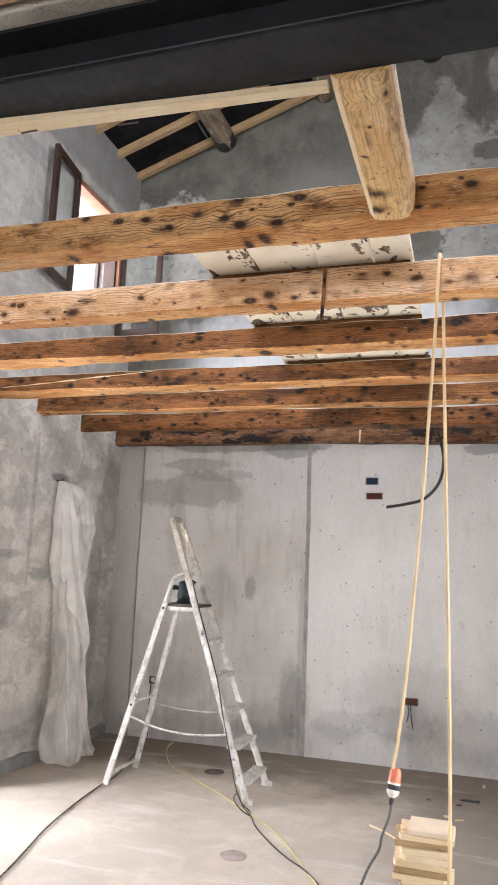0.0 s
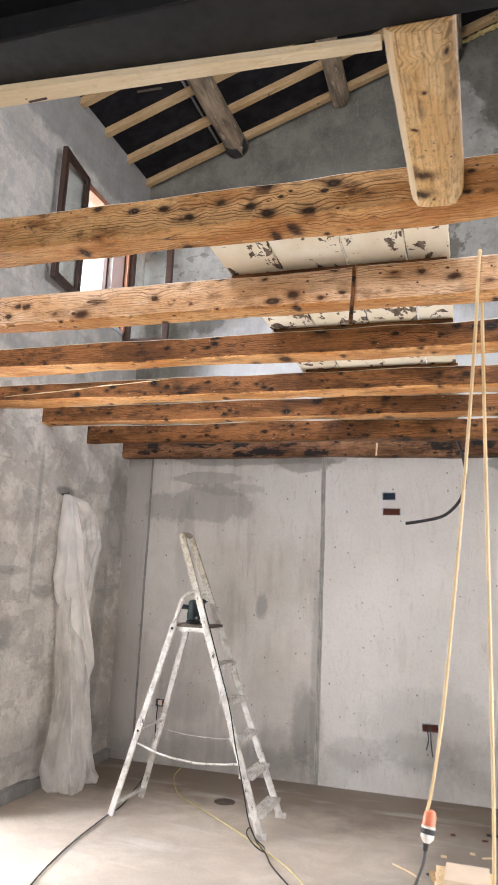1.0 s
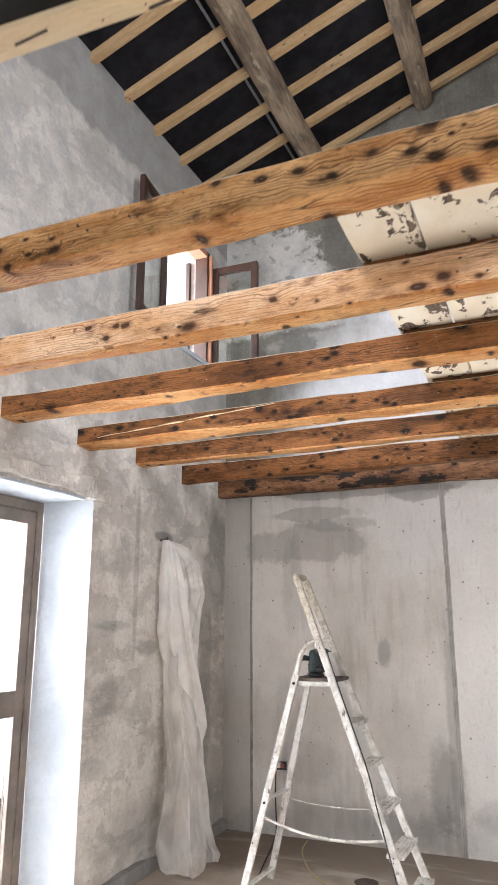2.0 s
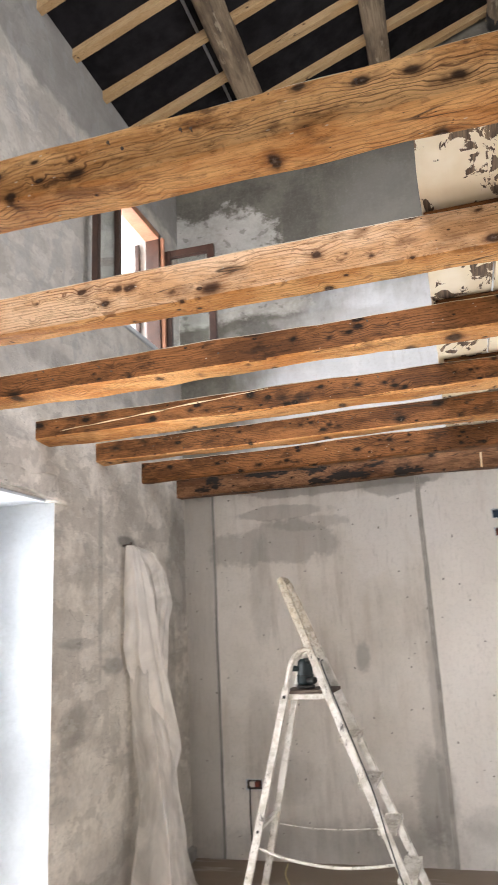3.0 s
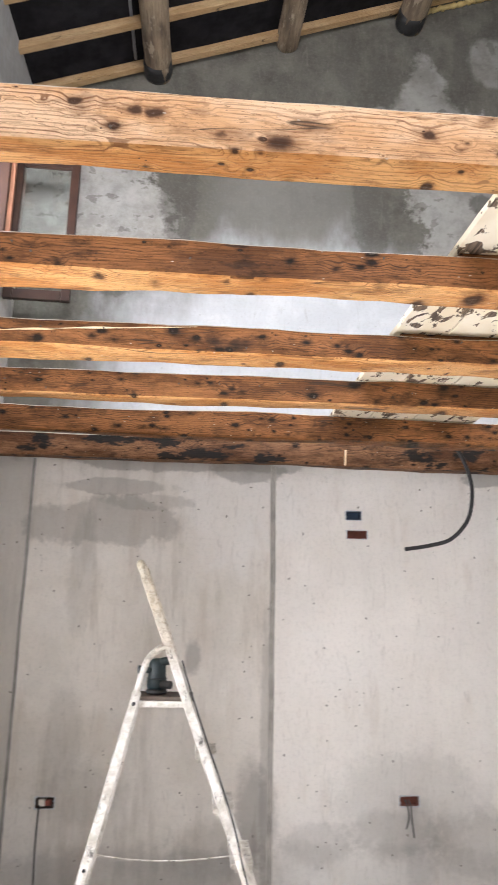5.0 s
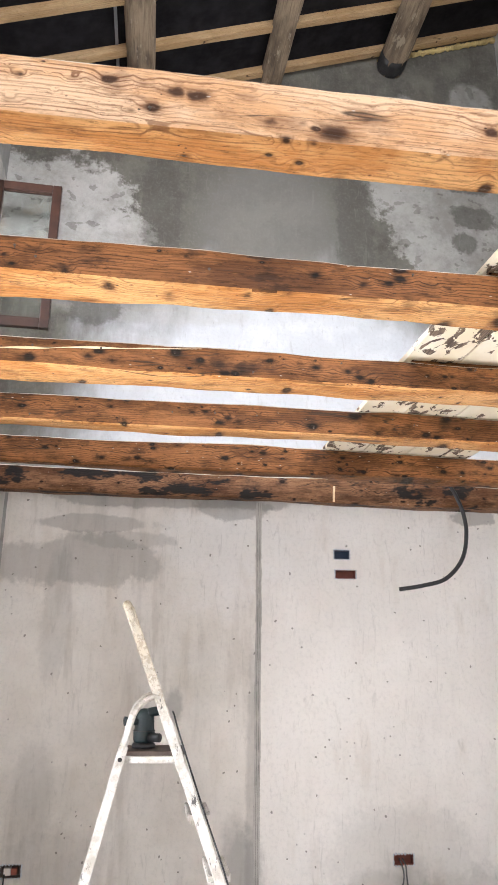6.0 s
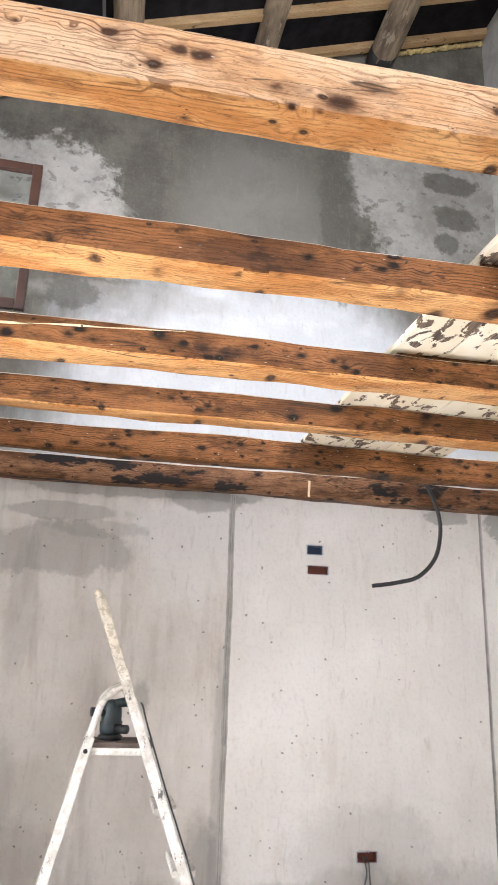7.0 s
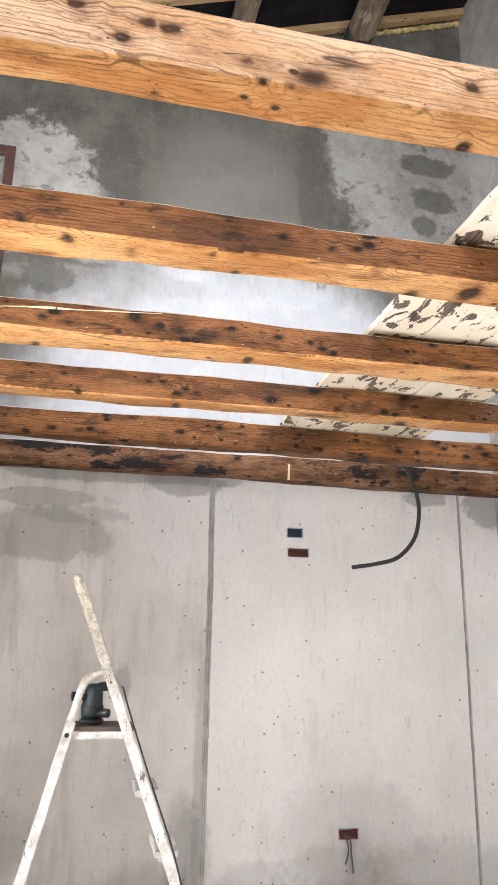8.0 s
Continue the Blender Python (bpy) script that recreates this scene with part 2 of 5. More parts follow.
def plaster_left():
    """Rough lime and cement plaster of the long wall over uneven stone."""
    s = Shade("cement_plaster_long_wall", 0.88)
    x, y, z = s.axes()
    big = s.noise(1.7, 5, 0.6)
    mid = s.noise(5.5, 6, 0.62, bend=0.15)
    fine = s.noise(38, 5, 0.7)
    level = s.noise(2.6, 4, 0.6, s.scaled((1, 0.55, 2.4)))
    c = s.mix(s.step(mid, 0.32, 0.66), (0.52, 0.475, 0.42), (0.74, 0.70, 0.635))
    c = s.mix(s.step(big, 0.45, 0.65, 0.0, 0.65), c, (0.77, 0.73, 0.67))
    c = s.mix(s.step(level, 0.54, 0.68, 0.0, 0.45), c, (0.25, 0.24, 0.23))
    coat = s.step(s.noise(1.0, 6, 0.62, s.scaled((3.2, 2.6, 3.6), None, (1, 4, 2)), 0.3), 0.50, 0.535)
    c = s.mix(s.math("MULTIPLY", coat, 0.42), c, (0.36, 0.335, 0.30))
    dab = s.step(s.noise(1.0, 5, 0.6, s.scaled((6, 5, 8.5), None, (7, 1, 3))), 0.57, 0.60)
    c = s.mix(s.math("MULTIPLY", dab, 0.45), c, (0.68, 0.66, 0.62))
    chip = s.step(s.noise(1.0, 4, 0.7, s.scaled((21, 17, 26))), 0.67, 0.70)
    c = s.mix(s.math("MULTIPLY", chip, 0.6), c, (0.15, 0.135, 0.12))
    crack = s.step(s.math("ABSOLUTE", s.math("SUBTRACT", s.noise(1.0, 4, 0.6, s.scaled((2.2, 2.2, 3.4), None, (2, 9, 4)), 0.4), 0.5)), 0.0, 0.005, 1.0, 0.0)
    c = s.mix(s.math("MULTIPLY", s.math("MULTIPLY", crack, s.step(big, 0.5, 0.58)), 0.35), c, (0.10, 0.09, 0.08))
    edge = centred(s, s.noise(3.0, 5, 0.6), 0.35)
    band = s.math("ADD", z, edge)
    top = s.math("MULTIPLY", s.step(band, 5.02, 5.10), 0.85)
    c = s.mix(top, c, s.mix(s.step(mid, 0.3, 0.7), (0.185, 0.18, 0.17), (0.275, 0.268, 0.255)))
    # dark marks; those near the gable corner and along z 3.25 are painted shade
    for centre, radii, amount in (((5.38, 2.25), (0.12, 0.04), 0.75), ((5.02, 2.0), (0.03, 0.6), 0.3), ((5.2, 1.45), (0.14, 0.05), 0.45), ((4.7, 1.15), (0.16, 0.10), 0.3), ((4.85, 2.05), (0.10, 0.16), 0.25),
                                  ((4.6, 0.75), (0.13, 0.07), 0.3), ((6.1, 1.3), (0.10, 0.9), 0.35), ((6.3, 2.2), (0.16, 0.6), 0.4), ((4.75, 1.6), (0.20, 0.03), 0.35), ((5.5, 0.3), (0.9, 0.18), 0.3), ((4.3, 3.25), (1.2, 0.07), 0.3)):
        wob = centred(s, s.noise(7, 5, 0.65), 0.9)
        c = s.mix(s.math("MULTIPLY", s.patch(y, z, centre, radii, wob, 0.3), amount), c, (0.13, 0.125, 0.118))
    upper = s.step(z, 2.9, 3.1)
    patches = s.step(s.noise(7.0, 3, 0.5, s.scaled((1, 1.2, 0.8)), 0.3), 0.54, 0.60)
    c = s.mix(s.math("MULTIPLY", s.math("MULTIPLY", upper, patches), 0.4), c, (0.36, 0.37, 0.38))
    c = s.mix(s.math("MULTIPLY", upper, 0.36), c, (0.28, 0.28, 0.275))
    c = s.mix(s.step(fine, 0.35, 0.8, 0.0, 0.3), c, (0.2, 0.19, 0.18))
    h = s.math("ADD", s.math("MULTIPLY", level, 0.7), s.math("ADD", s.math("MULTIPLY", mid, 0.8), s.math("MULTIPLY", fine, 0.25)))
    h = s.math("SUBTRACT", s.math("ADD", h, s.math("MULTIPLY", dab, 0.18)), s.math("ADD", s.math("MULTIPLY", coat, 0.14), s.math("ADD", s.math("MULTIPLY", chip, 0.3), s.math("MULTIPLY", crack, 0.25))))
    return s.done(c, 0.88, s.relief(h, 0.5, 0.02))


def plaster_plain(name, light, dark, bump=0.4, deep=0.012):
    s = Shade(name, 0.88)
    mid = s.noise(4.0, 6, 0.6, bend=0.8)
    fine = s.noise(40, 5, 0.7)
    c = s.mix(s.step(mid, 0.3, 0.7), dark, light)
    c = s.mix(s.step(fine, 0.4, 0.8, 0.0, 0.25), c, tuple(v * 0.6 for v in dark))
    return s.done(c, 0.88, s.relief(s.math("ADD", mid, s.math("MULTIPLY", fine, 0.3)), bump, deep))


def screed():
    """Dusty concrete screed with smears and footmarks."""
    s = Shade("concrete_screed", 0.8)
    big = s.noise(0.9, 5, 0.6)
    mid = s.noise(3.6, 6, 0.65, bend=0.7)
    fine = s.noise(55, 4, 0.7)
    smear = s.noise(2.2, 4, 0.6, s.scaled((0.5, 2.4, 1)))
    c = s.mix(s.step(mid, 0.32, 0.68), (0.47, 0.395, 0.32), (0.60, 0.52, 0.44))
    c = s.mix(s.step(big, 0.46, 0.60, 0.0, 0.5), c, (0.36, 0.305, 0.255))
    x, y, z = s.axes()
    # screed darker along the right side
    darker_right = s.patch(x, y, (0.25, 4.6), (0.75, 1.9), centred(s, s.noise(2.0, 5, 0.6), 1.0), 0.3)
    c = s.mix(s.math("MULTIPLY", darker_right, 0.72), c, (0.22, 0.185, 0.155))
    # brown dirt towards the gable, the shade there painted in with it
    back_dirt_shade = s.step(s.math("ADD", y, centred(s, s.noise(1.8, 6, 0.65), 1.3)), 5.35, 6.0)
    c = s.mix(s.math("MULTIPLY", back_dirt_shade, 0.8), c, (0.20, 0.152, 0.115))
    c = s.mix(s.step(smear, 0.56, 0.74, 0.0, 0.5), c, (0.70, 0.67, 0.63))
    dots = s.step(s.cells(9.0), 0.03, 0.05, 1.0, 0.0)
    c = s.mix(s.math("MULTIPLY", dots, 0.5), c, (0.14, 0.13, 0.12))
    c = s.mix(s.step(fine, 0.35, 0.8, 0.0, 0.22), c, (0.22, 0.20, 0.18))
    return s.done(c, s.step(mid, 0.3, 0.7, 0.6, 0.88), s.relief(s.math("ADD", mid, s.math("MULTIPLY", fine, 0.2)), 0.25, 0.008))


def fir(name, pale, warm, dark, knot_size=1.0, blotch=0.3, burn=0.0, lines=0.5):
    """Old planed softwood along its own x: growth lines that swing round dark knots, nail holes, checks."""
    s = Shade(name, 0.7)
    s.bsdf.inputs["Specular IOR Level"].default_value = 0.22
    luck = s.chance()
    shift = s.node("ShaderNodeCombineXYZ")
    s.put(shift.inputs[0], s.math("MULTIPLY", luck, 37.0))
    s.put(shift.inputs[1], s.math("MULTIPLY", luck, 11.0))
    add = s.node("ShaderNodeVectorMath")
    s.put(add.inputs[0], s.where)
    s.put(add.inputs[1], shift.outputs[0])
    base = add.outputs[0]
    knots_at = s.scaled((9.0, 6.0, 15.0), base)
    bent = s.node("ShaderNodeVectorMath")
    s.put(bent.inputs[0], knots_at)
    wob = s.node("ShaderNodeTexNoise")
    s.put(wob.inputs["Vector"], s.scaled((22, 22, 22), base))
    wob.inputs["Scale"].default_value = 1.0
    wob.inputs["Detail"].default_value = 4.0
    half = s.node("ShaderNodeVectorMath")
    half.operation = "SCALE"
    s.put(half.inputs[0], wob.outputs["Color"])
    half.inputs["Scale"].default_value = 0.28
    s.put(bent.inputs[1], half.outputs[0])
    d = s.math("MULTIPLY", s.cells(0.62, bent.outputs[0]), s.step(s.noise(1.0, 2, 0.5, s.scaled((2.3, 2.3, 5.0), base)), 0.34, 0.66, 1.6, 0.60))
    bent2 = s.scaled((1.7, 1.5, 1.75), bent.outputs[0], (3.3, 1.7, 8.1))
    d2 = s.math("MULTIPLY", s.cells(0.62, bent2), s.step(s.noise(1.0, 2, 0.5, s.scaled((1.7, 3.0, 6.0), base, (5, 2, 7))), 0.36, 0.58, 1.9, 0.64))
    d = s.math("MINIMUM", d, d2)
    small = s.math("MULTIPLY", s.cells(1.0, s.scaled((13.0, 17.0, 24.0), base, (1.3, 4.2, 2.2))), s.step(s.noise(1.0, 2, 0.5, s.scaled((3.5, 5.0, 8.0), base, (9, 3, 1))), 0.46, 0.62, 3.0, 0.9))
    d = s.math("MINIMUM", d, small)
    knot = s.step(d, 0.06 * knot_size, 0.12 * knot_size, 1.0, 0.0)
    core = s.step(d, 0.015 * knot_size, 0.05 * knot_size, 1.0, 0.0)
    swing = s.step(d, 0.0, 0.55, 1.0, 0.0)
    sep = s.node("ShaderNodeSeparateXYZ")
    s.put(sep.inputs[0], base)
    run = s.noise(1.0, 3, 0.5, s.scaled((0.75, 4.0, 4.0), base))
    ripple = s.noise(1.0, 3, 0.55, s.scaled((4.0, 34.0, 34.0), base))
    phase = s.math("ADD", s.math("MULTIPLY", s.math("ADD", sep.outputs[2], s.math("MULTIPLY", sep.outputs[1], 0.8)), 560.0),
                   s.math("ADD", s.math("ADD", s.math("MULTIPLY", run, 20.0), s.math("MULTIPLY", ripple, 2.6)), s.math("MULTIPLY", swing, 12.0)))
    rings = s.math("MULTIPLY_ADD", s.math("SINE", phase), 0.5, 0.5)
    lone = s.node("ShaderNodeTexNoise")
    lone.noise_dimensions = "1D"
    s.put(lone.inputs["W"], s.math("MULTIPLY", phase, 0.21))
    lone.inputs["Scale"].default_value, lone.inputs["Detail"].default_value = 1.0, 1.0
    late = s.math("MULTIPLY", s.step(rings, 0.55, 1.0), s.step(lone.outputs[0], 0.36, 0.62, 0.2, 1.0))
    fibre = s.noise(1.0, 4, 0.65, s.scaled((9.0, 190.0, 190.0), base))
    tone = s.noise(1.0, 4, 0.6, s.scaled((2.2, 9.0, 9.0), base))
    c = s.mix(s.step(s.math("ADD", s.math("MULTIPLY", tone, 0.75), s.math("MULTIPLY", s.noise(1.0, 5, 0.65, s.scaled((13, 26, 26), base)), 0.25)), 0.41, 0.59), warm, pale)
    c = s.mix(s.math("MULTIPLY", late, s.step(s.noise(1.0, 3, 0.5, s.scaled((1.6, 6.0, 6.0), base)), 0.36, 0.62, lines * 0.3, lines * 1.25)), c, dark)
    c = s.mix(s.step(fibre, 0.50, 0.70, 0.0, lines * 0.8), c, tuple(v * 0.9 for v in dark))
    c = s.mix(s.math("MULTIPLY", s.step(s.noise(1.0, 5, 0.65, s.scaled((5.5, 14, 14), base)), 0.54, 0.68), blotch), c, tuple(v * 0.7 for v in dark))
    grime = s.step(s.noise(1.0, 6, 0.7, s.scaled((34, 60, 60), base)), 0.55, 0.70)
    c = s.mix(s.math("MULTIPLY", grime, 0.42), c, dark)
    scratch = s.step(s.noise(1.0, 5, 0.7, s.scaled((38, 210, 210), base)), 0.575, 0.625)
    c = s.mix(s.math("MULTIPLY", scratch, lines * 0.8), c, tuple(v * 0.7 for v in dark))
    worn = s.step(s.noise(1.0, 5, 0.7, s.scaled((22, 120, 120), base, (4, 1, 6))), 0.60, 0.68)
    c = s.mix(s.math("MULTIPLY", worn, lines * 0.5), c, tuple(min(v * 1.25, 0.9) for v in pale))
    halo = s.step(s.math("ADD", d, centred(s, s.noise(1.0, 4, 0.65, s.scaled((26, 50, 50), base)), 0.26)), 0.05 * knot_size, 0.21 * knot_size, 0.7, 0.0)
    c = s.mix(halo, c, tuple(v * 0.8 for v in dark))
    c = s.mix(s.math("MULTIPLY", knot, 0.9), c, tuple(v * 0.2 for v in dark))
    c = s.mix(s.math("MULTIPLY", core, s.step(s.noise(1.0, 4, 0.7, s.scaled((120, 150, 150), base)), 0.46, 0.6, 0.0, 0.5)), c, (0.20, 0.15, 0.12))
    holes = s.step(s.cells(1.0, s.scaled((26, 34, 34), base)), 0.06, 0.10, 1.0, 0.0)
    holes = s.math("MULTIPLY", holes, s.step(s.noise(1.0, 2, 0.5, s.scaled((4, 9, 9), base)), 0.5, 0.58))
    c = s.mix(s.math("MULTIPLY", holes, 0.8), c, (0.02, 0.014, 0.01))
    fleck = s.step(s.cells(1.0, s.scaled((14, 40, 40), base)), 0.05, 0.08, 1.0, 0.0)
    fleck = s.math("MULTIPLY", fleck, s.step(s.noise(1.0, 2, 0.5, s.scaled((3, 7, 7), base)), 0.50, 0.56))
    c = s.mix(s.math("MULTIPLY", fleck, 0.75), c, (0.6, 0.54, 0.45))
    check = s.step(s.math("ABSOLUTE", s.math("SUBTRACT", s.noise(1.0, 2, 0.5, s.scaled((0.9, 6, 14), base)), 0.5)), 0.0, 0.008, 1.0, 0.0)
    check = s.math("MULTIPLY", check, s.step(s.noise(1.0, 2, 0.5, s.scaled((1.4, 3, 3), base)), 0.52, 0.6))
    c = s.mix(s.math("MULTIPLY", check, 0.8), c, (0.025, 0.017, 0.012))
    if burn:
        char = s.step(s.noise(1.0, 4, 0.6, s.scaled((4.0, 11, 11), base)), 0.53, 0.60)
        c = s.mix(s.math("MULTIPLY", char, burn), c, (0.012, 0.010, 0.010))
    h = s.math("SUBTRACT", s.math("ADD", s.math("MULTIPLY", rings, 0.35), s.math("MULTIPLY", fibre, 0.5)),
               s.math("ADD", s.math("MULTIPLY", check, 1.2), s.math("MULTIPLY", holes, 0.8)))
    h = s.math("ADD", h, s.math("MULTIPLY", knot, 0.3))
    return s.done(c, s.step(fibre, 0.3, 0.7, 0.45, 0.75), s.relief(h, 0.45, 0.004))


def bark_log():
    s = Shade("peeled_log", 0.85)
    fibre = s.noise(1.0, 5, 0.65, s.scaled((70, 3.2, 70)), 0.5)
    mid = s.noise(1.0, 5, 0.6, s.scaled((9, 2.4, 9)))
    c = s.mix(s.step(mid, 0.35, 0.65), (0.12, 0.085, 0.055), (0.30, 0.225, 0.15))
    c = s.mix(s.step(fibre, 0.45, 0.72, 0.0, 0.7), c, (0.06, 0.045, 0.035))
    pale = s.step(s.noise(1.0, 4, 0.6, s.scaled((22, 6, 22))), 0.58, 0.66)
    c = s.mix(s.math("MULTIPLY", pale, 0.6), c, (0.45, 0.375, 0.28))
    return s.done(c, 0.85, s.relief(s.math("ADD", fibre, mid), 0.8, 0.012))


def peeling(name):
    """Cream distemper flaking off brown boards, that run along y."""
    s = Shade(name, 0.75)
    luck = s.chance()
    shift = s.node("ShaderNodeCombineXYZ")
    s.put(shift.inputs[1], s.math("MULTIPLY", luck, 23.0))
    add = s.node("ShaderNodeVectorMath")
    s.put(add.inputs[0], s.where)
    s.put(add.inputs[1], shift.outputs[0])
    base = add.outputs[0]
    flake = s.noise(1.0, 6, 0.62, s.scaled((17, 10, 17), base), 0.5)
    area = s.noise(1.0, 3, 0.5, s.scaled((3.0, 2.2, 3.0), base))
    bare = s.step(s.math("ADD", flake, s.math("MULTIPLY", area, 0.45)), 0.800, 0.815)
    grain = s.noise(1.0, 4, 0.6, s.scaled((90, 4, 90), base))
    wood = s.mix(s.step(grain, 0.35, 0.65), (0.07, 0.048, 0.034), (0.24, 0.17, 0.115))
    paint = s.mix(s.step(s.noise(1.0, 4, 0.6, s.scaled((5, 3, 5), base)), 0.35, 0.7), (0.80, 0.70, 0.52), (0.90, 0.83, 0.68))
    c = s.mix(bare, paint, wood)
    h = s.math("ADD", s.math("SUBTRACT", 1.0, bare), s.math("MULTIPLY", grain, 0.15))
    return s.done(c, s.step(bare, 0, 1, 0.6, 0.85), s.relief(h, 0.6, 0.004))


def spattered(name):
    """White-painted metal with plaster splashes, chips and scrapes."""
    s = Shade(name, 0.5)
    mid = s.noise(14, 5, 0.65)
    fine = s.noise(80, 4, 0.7)
    c = s.mix(s.step(mid, 0.32, 0.6), (0.42, 0.39, 0.335), (0.68, 0.655, 0.61))
    smudge = s.step(s.noise(55, 5, 0.75), 0.54, 0.62)
    smudge = s.math("MULTIPLY", smudge, s.step(s.noise(5, 3), 0.40, 0.58))
    c = s.mix(s.math("MULTIPLY", smudge, 0.55), c, (0.36, 0.315, 0.25))
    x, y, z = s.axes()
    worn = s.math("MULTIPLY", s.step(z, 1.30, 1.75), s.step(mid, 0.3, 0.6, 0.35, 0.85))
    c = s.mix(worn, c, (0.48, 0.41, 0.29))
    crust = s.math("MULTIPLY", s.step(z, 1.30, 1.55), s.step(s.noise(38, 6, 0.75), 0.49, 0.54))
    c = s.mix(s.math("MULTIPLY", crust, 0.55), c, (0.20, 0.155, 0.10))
    scrape = s.step(s.noise(1.0, 6, 0.75, s.scaled((24, 24, 9))), 0.61, 0.63)
    c = s.mix(s.math("MULTIPLY", scrape, 0.9), c, (0.045, 0.04, 0.036))
    bump = s.math("ADD", fine, s.math("MULTIPLY", s.math("ADD", smudge, crust), 1.0))
    return s.done(c, s.step(fine, 0.3, 0.7, 0.38, 0.7), s.relief(bump, 0.35, 0.003))


def sheeting(name, thin, thick):
    """Milky builder's polythene."""
    s = Shade(name, 0.32)
    wrinkle = s.noise(1.0, 5, 0.6, s.scaled((5, 5, 3.5)), 0.6)
    s.bsdf.inputs["Base Color"].default_value = (0.98, 0.95, 0.91, 1)
    s.put(s.bsdf.inputs["Normal"], s.relief(s.math("ADD", wrinkle, s.math("MULTIPLY", s.noise(1.0, 3, 0.5, s.scaled((16, 16, 7)), 1.2), 0.4)), 0.4, 0.02))
    s.bsdf.inputs["Specular IOR Level"].default_value = 0.5
    clear = s.node("ShaderNodeBsdfTransparent")
    soft = s.node("ShaderNodeBsdfTranslucent")
    soft.inputs[0].default_value = (0.98, 0.94, 0.88, 1)
    one, two = s.node("ShaderNodeMixShader"), s.node("ShaderNodeMixShader")
    one.inputs[0].default_value = 0.3
    s.tree.links.new(s.bsdf.outputs[0], one.inputs[1])
    s.tree.links.new(soft.outputs[0], one.inputs[2])
    s.put(two.inputs[0], s.step(wrinkle, 0.3, 0.7, thin, thick))
    s.tree.links.new(one.outputs[0], two.inputs[1])
    s.tree.links.new(clear.outputs[0], two.inputs[2])
    s.tree.links.new(two.outputs[0], s.tree.nodes["Material Output"].inputs[0])
    return s.material


def glass():
    s = Shade("window_glass", 0.02)
    s.bsdf.inputs["Base Color"].default_value = (0.9, 0.94, 0.93, 1)
    s.bsdf.inputs["Transmission Weight"].default_value = 1.0
    s.bsdf.inputs["IOR"].default_value = 1.45
    return s.material


M_BACK, M_LEFT, M_FLOOR = plaster_back(), plaster_left(), screed()
M_WALL = plaster_plain("cement_plaster", (0.46, 0.45, 0.43), (0.31, 0.30, 0.285))
M_DARK_PLASTER = plaster_plain("damp_cement", (0.34, 0.33, 0.31), (0.22, 0.21, 0.195))
M_JOINT = plaster_plain("pale_joint_mortar", (0.52, 0.49, 0.45), (0.36, 0.34, 0.31))
M_ROUGH = plaster_plain("rough_concrete_edge", (0.60, 0.55, 0.46), (0.40, 0.355, 0.285), 1.0, 0.03)
M_WHITE = plaster_plain("white_lime_plaster", (0.55, 0.59, 0.63), (0.46, 0.50, 0.54))
M_HONEY = fir("honey_fir", (0.80, 0.55, 0.35), (0.67, 0.385, 0.195), (0.19, 0.07, 0.026), 1.7, 0.45, 0.0, 0.68)
M_AMBER = fir("amber_fir", (0.69, 0.40, 0.175), (0.45, 0.21, 0.068), (0.072, 0.025, 0.008), 1.5, 0.8, 0.0, 0.64)
# fir for beam undersides, brightened in colour to stand for floor bounce
M_FLOOR_LIT = fir("floor_lit_fir", (0.70, 0.38, 0.155), (0.50, 0.21, 0.062), (0.12, 0.04, 0.012), 1.1, 0.55, 0.0, 0.6)
# brown stained fir, deepened by the shade on the far beam fronts
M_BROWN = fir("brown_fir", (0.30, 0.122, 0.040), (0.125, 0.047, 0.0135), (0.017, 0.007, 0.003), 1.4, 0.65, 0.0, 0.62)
M_GOLD = fir("golden_fir", (0.84, 0.58, 0.29), (0.72, 0.44, 0.18), (0.16, 0.06, 0.02), 1.3, 0.6, 0.0, 0.55)
M_CHAR = fir("charred_fir", (0.30, 0.15, 0.075), (0.12, 0.05, 0.02), (0.035, 0.014, 0.007), 0.9, 0.6, 0.97, 0.7)
M_PALE = fir("pale_pine", (0.84, 0.69, 0.47), (0.80, 0.62, 0.38), (0.58, 0.38, 0.19), 0.0, 0.1, 0.0, 0.12)
M_RAFTER = fir("rafter_pine", (0.50, 0.345, 0.19), (0.42, 0.27, 0.135), (0.16, 0.09, 0.04), 0.4, 0.2, 0.0, 0.4)
M_TOP_LIT = plaster_plain("dusty_top_lit_edge", (0.72, 0.66, 0.57), (0.46, 0.37, 0.27))
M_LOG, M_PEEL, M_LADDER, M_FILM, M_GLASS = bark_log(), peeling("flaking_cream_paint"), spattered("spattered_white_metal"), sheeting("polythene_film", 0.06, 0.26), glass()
M_FILM_THIN = sheeting("thin_polythene_film", 0.18, 0.5)
M_STEEL = plain("dark_grey_steel", (0.017, 0.0175, 0.019), 0.55, 0.0, 0.35, 30)
M_STEEL.node_tree.nodes["Principled BSDF"].inputs["Specular IOR Level"].default_value = 0.25
M_DECK = plain("black_underlay", (0.018, 0.017, 0.0195), 0.9, 0.0, 0.4, 20)
M_DECK.node_tree.nodes["Principled BSDF"].inputs["Specular IOR Level"].default_value = 0.1
M_WINDOW = plain("brown_window_wood", (0.05, 0.022, 0.014), 0.42, 0.0, 0.4, 50)
M_SHUTTER_AND_SUNLIT = plain("red_brown_shutter_and_sunlit_wood", (0.42, 0.20, 0.12), 0.5, 0.0, 0.25, 50)
M_DOOR = plain("grey_brown_door_wood", (0.22, 0.175, 0.14), 0.5, 0.0, 0.3, 50)
